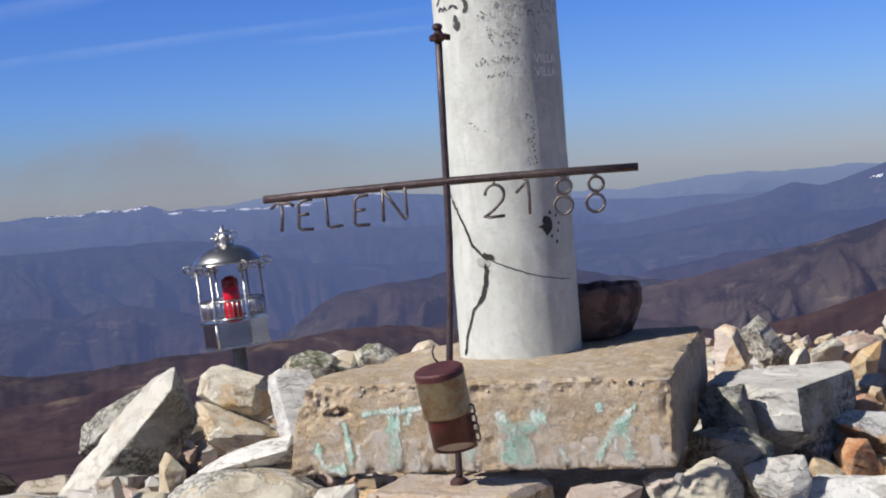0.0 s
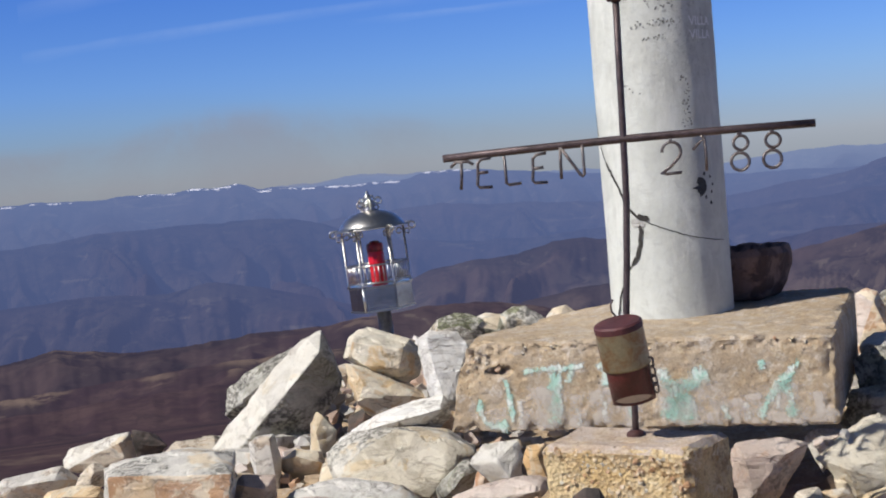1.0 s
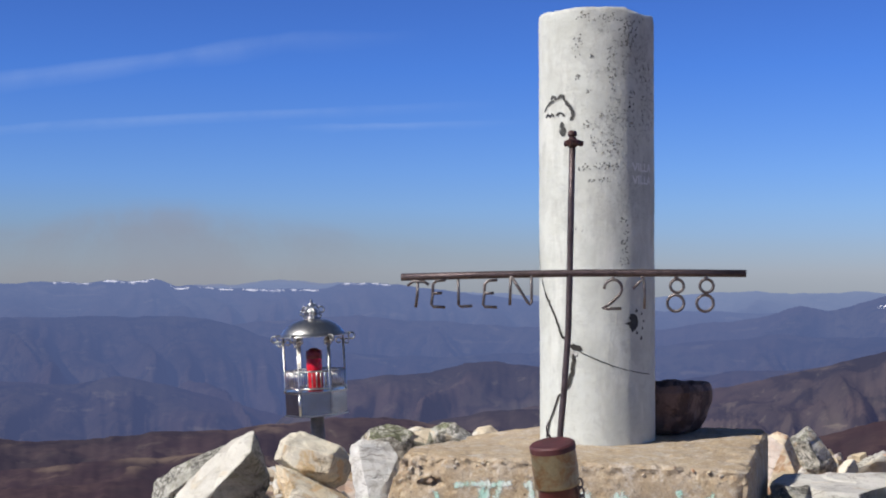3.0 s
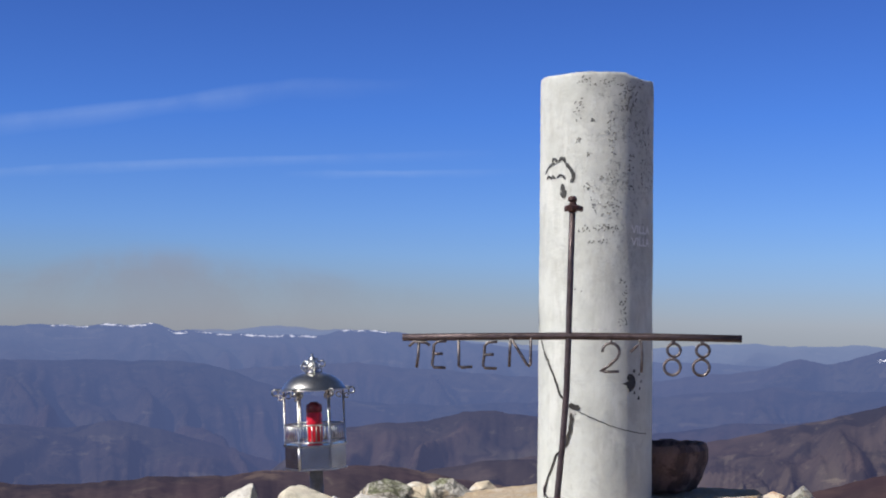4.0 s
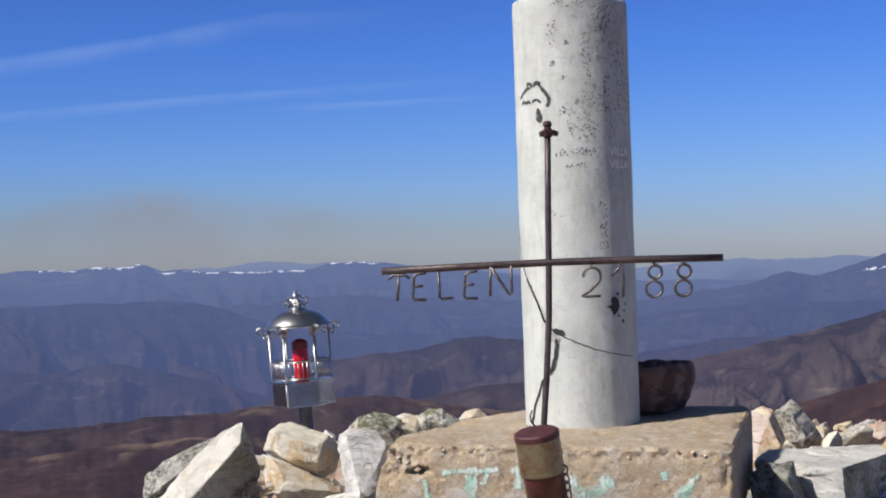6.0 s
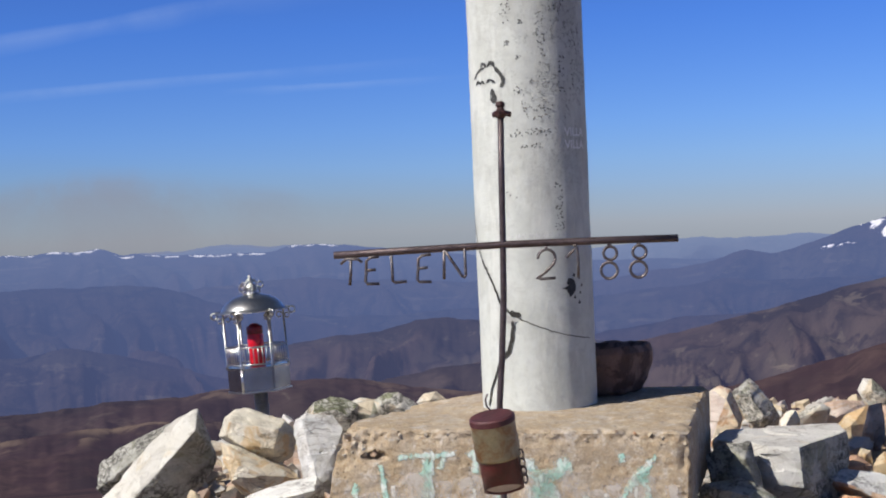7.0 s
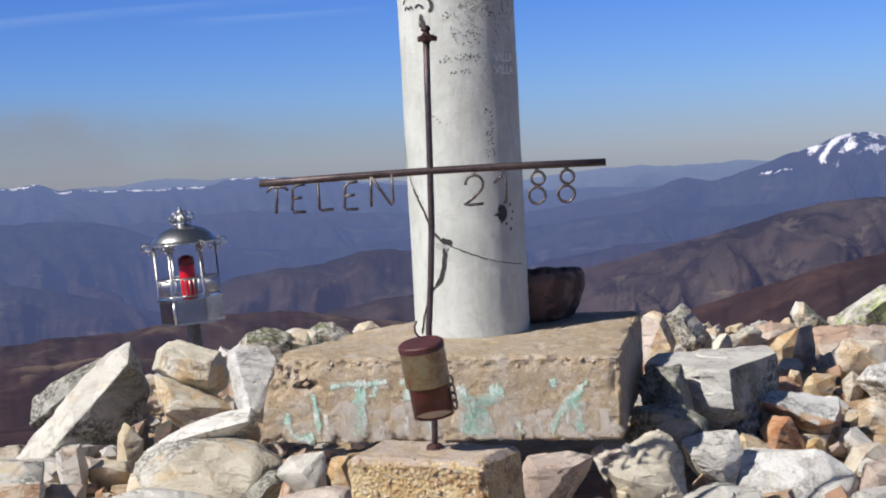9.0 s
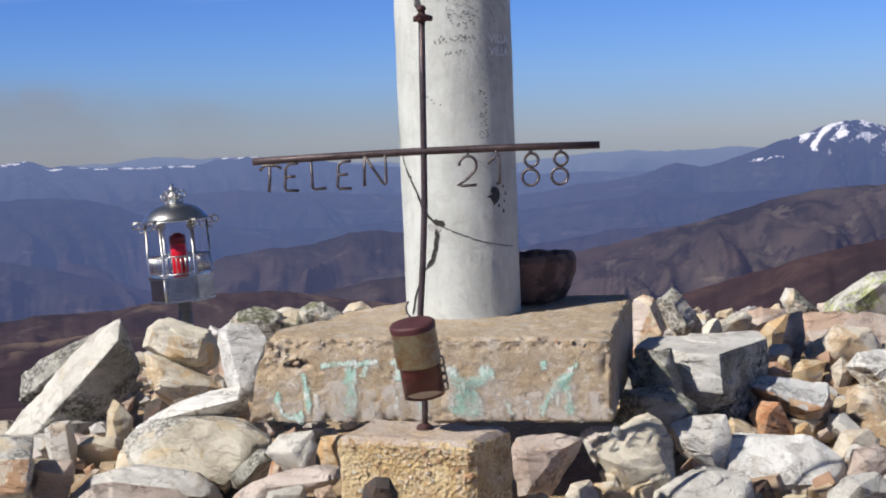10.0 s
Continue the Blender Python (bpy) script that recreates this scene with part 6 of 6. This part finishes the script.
hewn((0.771, -0.1, -0.303), ((-0.051, 0.015), (-0.022, 0.050), (0.029, 0.045), (0.063, -0.026), (0.012, -0.054), (-0.031, -0.030)), ((-0.012, 0.024, 0.45),), 0.12, ORANGE, 135, "orange-brown broken stone among loose rubble")
hewn((0.691, -0.05, -0.281), ((-0.054, -0.014), (-0.034, 0.030), (0.018, 0.036), (0.053, -0.010), (0.016, -0.042)), ((-0.021, 0.009, 0.45),), 0.11, GREY, 136, "small pale grey stone")
hewn((0.376, -0.57, -0.257), ((-0.109, -0.007), (-0.057, 0.023), (0.001, 0.069), (0.027, 0.078), (0.058, 0.058), (0.084, 0.012), (0.086, -0.059), (0.028, -0.079), (-0.034, -0.061), (-0.084, -0.033)), ((-0.046, -0.024, 0.45), (0.042, 0.000, 0.45), (0.022, -0.052, 0.45)), 0.13, PALE, 137, "rounded white quartzite boulder beside the concrete slab", wear=0.3)
hewn((0.551, -0.38, -0.279), ((-0.073, 0.034), (-0.032, 0.049), (0.061, 0.049), (0.074, 0.001), (0.045, -0.055), (-0.015, -0.057), (-0.061, -0.021)), ((-0.044, -0.015, 0.45), (0.009, -0.031, 0.45)), 0.14, SMOOTH, 138, "smooth grey quartzite block")
hewn((0.732, -0.35, -0.360), ((-0.165, -0.004), (-0.157, 0.037), (-0.109, 0.069), (-0.001, 0.069), (0.093, 0.062), (0.173, 0.004), (0.179, -0.031), (0.117, -0.077), (-0.005, -0.082), (-0.125, -0.047)), ((-0.129, -0.024, 0.45), (0.016, -0.037, 0.45), (0.108, -0.030, 0.45)), 0.21, VEINED, 139, "long white veined quartzite boulder", wear=0.5)
hewn((0.515, -0.6, -0.359), ((-0.129, -0.018), (-0.077, 0.038), (0.024, 0.051), (0.111, 0.037), (0.116, -0.014), (0.071, -0.051), (-0.117, -0.044)), ((-0.075, 0.000, 0.45), (0.072, -0.008, 0.45)), 0.15, SMOOTH, 140, "flat pale quartzite slab")
hewn((0.169, -0.6, -0.262), ((-0.076, 0.023), (-0.060, 0.046), (0.034, 0.050), (0.084, 0.037), (0.077, 0.005), (0.005, -0.082), (-0.064, -0.079)), ((-0.045, 0.024, 0.45), (0.035, 0.028, 0.45), (-0.035, -0.051, 0.45)), 0.15, PINK, 141, "brownish pink block beneath the concrete slab", wear=0.5)
hewn((0.301, -0.48, -0.251), ((-0.045, 0.007), (-0.018, 0.026), (0.043, 0.020), (0.033, -0.016), (-0.013, -0.036)), ((-0.003, 0.008, 0.45),), 0.1, GREY, 142, "small grey stone under the slab corner")
hewn((0.522, -0.45, -0.344), ((-0.033, -0.001), (-0.003, 0.031), (0.035, -0.010), (0.002, -0.020)), ((-0.006, 0.016, 0.45),), 0.08, RUST, 143, "small orange stone among loose rubble")
hewn((0.983, 0.0, -0.350), ((-0.049, -0.011), (-0.030, 0.038), (0.015, 0.032), (0.065, -0.026), (-0.002, -0.033)), ((-0.014, 0.013, 0.45),), 0.11, GREY, 144, "grey pointed stone among loose rubble")
hewn((0.983, -0.15, -0.363), ((-0.062, -0.017), (-0.039, 0.033), (0.032, 0.037), (0.067, -0.022), (0.002, -0.031)), ((-0.024, 0.021, 0.45),), 0.11, TAN, 145, "tan broken stone among loose rubble")
hewn((0.968, -0.35, -0.375), ((-0.071, -0.016), (-0.050, 0.045), (0.018, 0.050), (0.071, 0.007), (0.056, -0.048), (-0.024, -0.038)), ((-0.040, 0.032, 0.45),), 0.14, PINK, 146, "pinkish grey broken stone")
hewn((0.874, -0.6, -0.371), ((-0.080, -0.021), (-0.048, 0.039), (0.039, 0.041), (0.076, -0.014), (0.013, -0.044)), ((-0.027, 0.029, 0.45),), 0.13, GREY, 147, "grey angular block of quartzite")
hewn((1.101, 0.15, -0.338), ((-0.080, -0.049), (-0.063, 0.060), (-0.001, 0.081), (0.075, 0.039), (0.073, -0.063), (-0.004, -0.068)), ((-0.043, 0.040, 0.45), (0.024, -0.024, 0.45)), 0.15, TAN, 148, "tan weathered quartzite block")
hewn((0.298, -0.7, -0.332), ((-0.051, -0.021), (-0.031, 0.028), (0.018, 0.035), (0.047, -0.006), (0.016, -0.036)), ((-0.011, 0.017, 0.45),), 0.1, CREAM, 149, "small cream stone among loose rubble")
hewn((1.148, 0.55, -0.211), ((-0.079, 0.016), (-0.036, 0.057), (0.066, 0.045), (0.098, -0.025), (0.013, -0.056), (-0.063, -0.036)), ((-0.021, 0.024, 0.45),), 0.16, TAN, 150, "pale tan quartzite block")
# a tanner flank material stands in for shade on its right side
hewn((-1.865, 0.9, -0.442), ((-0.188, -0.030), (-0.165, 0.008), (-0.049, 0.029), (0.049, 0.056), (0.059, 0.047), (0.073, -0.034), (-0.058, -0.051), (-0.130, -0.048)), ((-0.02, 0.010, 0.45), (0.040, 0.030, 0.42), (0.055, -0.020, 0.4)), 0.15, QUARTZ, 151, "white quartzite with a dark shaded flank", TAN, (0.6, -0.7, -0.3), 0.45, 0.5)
hewn((-2.012, 0.55, -0.471), ((-0.175, -0.048), (-0.132, 0.000), (-0.092, 0.020), (-0.007, 0.029), (0.049, 0.033), (0.113, 0.053), (0.163, 0.003), (0.107, -0.035), (-0.026, -0.055)), ((-0.003, 0.011, 0.45), (0.118, 0.025, 0.45)), 0.16, GREY, 152, "long grey quartzite block at the edge of the summit")
hewn((-1.553, 0.8, -0.449), ((-0.105, 0.007), (-0.064, 0.042), (0.070, 0.053), (0.114, 0.014), (0.078, -0.058), (-0.093, -0.058)), ((-0.004, 0.017, 0.45), (0.089, 0.012, 0.45)), 0.16, TAN, 153, "tan flat stone behind a leaning slab")
# darkened block standing in for the shade under the leaning slab
hewn((-0.955, 0.62, -0.36), ((-0.055, -0.063), (-0.044, 0.030), (0.015, 0.055), (0.065, 0.012), (0.055, -0.069)), ((0.010, 0.007, 0.4),), 0.12, DARK_AND_SHADE, 154, "dark stone standing for the shade in a gap between boulders")
hewn((-0.862, -0.1, -0.347), ((-0.063, -0.029), (-0.034, 0.042), (0.033, 0.053), (0.055, -0.020), (0.009, -0.047)), ((0.013, 0.023, 0.45),), 0.12, CREAM, 155, "small cream stone between boulders")
hewn((-0.154, -1.27, -0.167), ((-0.039, -0.033), (-0.029, 0.013), (-0.008, 0.029), (0.017, 0.026), (0.030, 0.000), (0.029, -0.035)), ((-0.006, 0.017, 0.45), (0.018, 0.012, 0.45)), 0.07, DARK_AND_SHADE, 156, "small dark grey rounded stone against the footing")
hewn((-0.311, -0.6, -0.230), ((-0.027, -0.005), (-0.016, 0.030), (0.025, 0.034), (0.032, -0.030), (-0.013, -0.029)), ((0.008, 0.013, 0.45),), 0.07, OCHRE, 157, "ochre stone beneath the concrete slab")
hewn((-0.292, -0.9, -0.268), ((-0.031, -0.024), (-0.022, 0.019), (0.012, 0.027), (0.026, 0.003), (0.015, -0.025)), ((-0.001, 0.014, 0.45),), 0.07, RUST, 158, "small reddish stone near the pebbly footing")
hewn((-0.751, -0.58, -0.332), ((-0.184, -0.034), (-0.116, 0.021), (-0.100, 0.039), (-0.014, 0.031), (0.100, 0.008), (0.153, -0.012), (0.161, -0.053)), ((-0.075, 0.023, 0.45), (0.087, 0.002, 0.45)), 0.14, PINK, 159, "flat brownish grey slab lying on rubble")
hewn((-0.651, 0.2, -0.302), ((-0.056, -0.014), (-0.025, 0.035), (0.041, 0.039), (0.050, -0.031), (-0.010, -0.029)), ((0.008, 0.017, 0.45),), 0.11, PINK, 160, "brownish stone in a gap under white quartzite")
hewn((0.795, 0.85, -0.178), ((-0.035, -0.020), (-0.012, 0.014), (0.015, 0.019), (0.032, -0.013)), ((-0.006, 0.004, 0.45),), 0.08, CREAM, 161, "small cream stone on the summit rim")
hewn((0.929, 1.12, -0.201), ((-0.064, -0.023), (-0.034, 0.011), (0.020, 0.026), (0.046, 0.008), (0.032, -0.023)), ((-0.013, 0.004, 0.45),), 0.09, QUARTZ, 162, "white rugged stone on the summit rim")
hewn((0.922, 0.4, -0.239), ((-0.022, -0.003), (-0.012, 0.025), (0.016, 0.017), (0.023, -0.016), (-0.005, -0.022)), ((-0.005, 0.005, 0.45),), 0.06, OCHRE, 163, "small ochre stone among loose rubble")
hewn((0.699, -0.12, -0.320), ((-0.046, 0.009), (-0.031, 0.033), (-0.002, 0.029), (0.055, -0.014), (0.044, -0.031), (-0.021, -0.026)), ((-0.029, 0.022, 0.45), (0.020, -0.005, 0.45)), 0.11, CREAM, 164, "cream striped stone among loose rubble")
hewn((0.858, -0.1, -0.335), ((-0.024, -0.006), (-0.013, 0.017), (0.016, 0.019), (0.024, -0.011), (-0.002, -0.019)), ((-0.009, 0.011, 0.45),), 0.07, OCHRE, 165, "small ochre stone among loose rubble")
# added dark block in place of a shaded hollow
hewn((0.670, -0.5, -0.398), ((-0.042, -0.033), (-0.025, 0.033), (0.012, 0.038), (0.029, -0.002), (0.026, -0.035)), ((-0.013, 0.024, 0.45),), 0.08, DARK_AND_SHADE, 166, "dark stone standing for the shade in a gap between boulders")
hewn((0.299, -0.55, -0.240), ((-0.029, -0.003), (-0.016, 0.012), (0.022, 0.013), (0.028, -0.005), (-0.004, -0.017)), ((-0.000, 0.009, 0.45),), 0.07, PINK, 167, "flat brownish stone under the slab corner")
hewn((0.324, -0.58, -0.321), ((-0.034, 0.007), (-0.015, 0.026), (0.029, 0.007), (0.031, -0.018), (-0.010, -0.022)), ((-0.003, 0.008, 0.45),), 0.08, CREAM, 168, "cream stone under a white boulder")
hewn((0.371, -0.68, -0.330), ((-0.033, -0.012), (-0.017, 0.010), (0.032, 0.016), (0.019, -0.014)), ((-0.003, 0.010, 0.45),), 0.07, OCHRE, 169, "small ochre stone among loose rubble")
hewn((0.239, -0.75, -0.314), ((-0.037, -0.006), (-0.024, 0.021), (0.018, 0.029), (0.035, -0.006), (0.010, -0.038)), ((-0.004, 0.017, 0.45),), 0.08, TAN, 170, "tan stone among loose rubble")
hewn((0.136, -0.85, -0.307), ((-0.052, -0.013), (-0.039, 0.016), (0.014, 0.024), (0.042, 0.001), (0.035, -0.028)), ((-0.006, 0.016, 0.45),), 0.09, RUST, 171, "rust-brown stone beside the pebbly footing")
hewn((0.963, 0.15, -0.299), ((-0.032, 0.009), (-0.016, 0.040), (0.022, 0.023), (0.029, -0.025), (-0.002, -0.047)), ((-0.007, 0.011, 0.45),), 0.08, GREY, 172, "pale grey stone among loose rubble")
hewn((1.094, 0.42, -0.282), ((-0.033, 0.022), (0.000, 0.051), (0.036, 0.019), (0.023, -0.047), (-0.026, -0.045)), ((-0.010, 0.007, 0.45),), 0.08, TAN, 173, "tan stone among loose rubble")
hewn((-1.160, -0.5, -0.247), ((-0.161, 0.024), (-0.090, 0.047), (0.005, 0.049), (0.113, 0.051), (0.158, 0.038), (0.157, -0.016), (0.139, -0.087), (-0.158, -0.079), (-0.163, -0.026)), ((-0.094, 0.034, 0.5), (0.087, 0.018, 0.5), (0.188, 0.025, 0.5), (0.170, -0.049, 0.5), (-0.095, -0.036, 0.5)), 0.26, QUARTZ, 174, "rust-stained layered quartzite block", STREAKED, (0.1, -1.0, -0.1), 0.62, 0.5)
hewn((-1.763, 0.45, -0.440), ((-0.055, -0.024), (-0.027, 0.016), (0.012, 0.048), (0.048, 0.026), (0.047, -0.017), (-0.025, -0.048)), ((0.030, 0.024, 0.45),), 0.11, TAN, 175, "pale tan stone at the edge of the summit")
hewn((-1.754, 0.3, -0.459), ((-0.129, -0.030), (-0.089, 0.015), (0.018, 0.033), (0.094, 0.022), (0.105, -0.041)), ((-0.013, 0.011, 0.45), (0.089, 0.006, 0.45)), 0.12, CREAM, 176, "ochre layered stone at the edge of the summit")
# added dark block painting the shaded flank of the white quartzite beside it
hewn((-1.746, 0.86, -0.425), ((-0.041, 0.049), (0.007, 0.045), (0.038, 0.021), (0.075, -0.009), (0.032, -0.040), (-0.026, -0.046)), ((-0.030, 0.040, 0.3), (0.005, 0.002, 0.2)), 0.1, DARK_AND_SHADE, 177, "dark stone standing for the shaded flank of white quartzite", wear=0.5)
stone(0.328, -0.60, -0.213, 0.021, 0.02, 0.021, CLEAN, 640, 20, 10, 8, "small round white pebble wedged at the slab corner", 0.5)
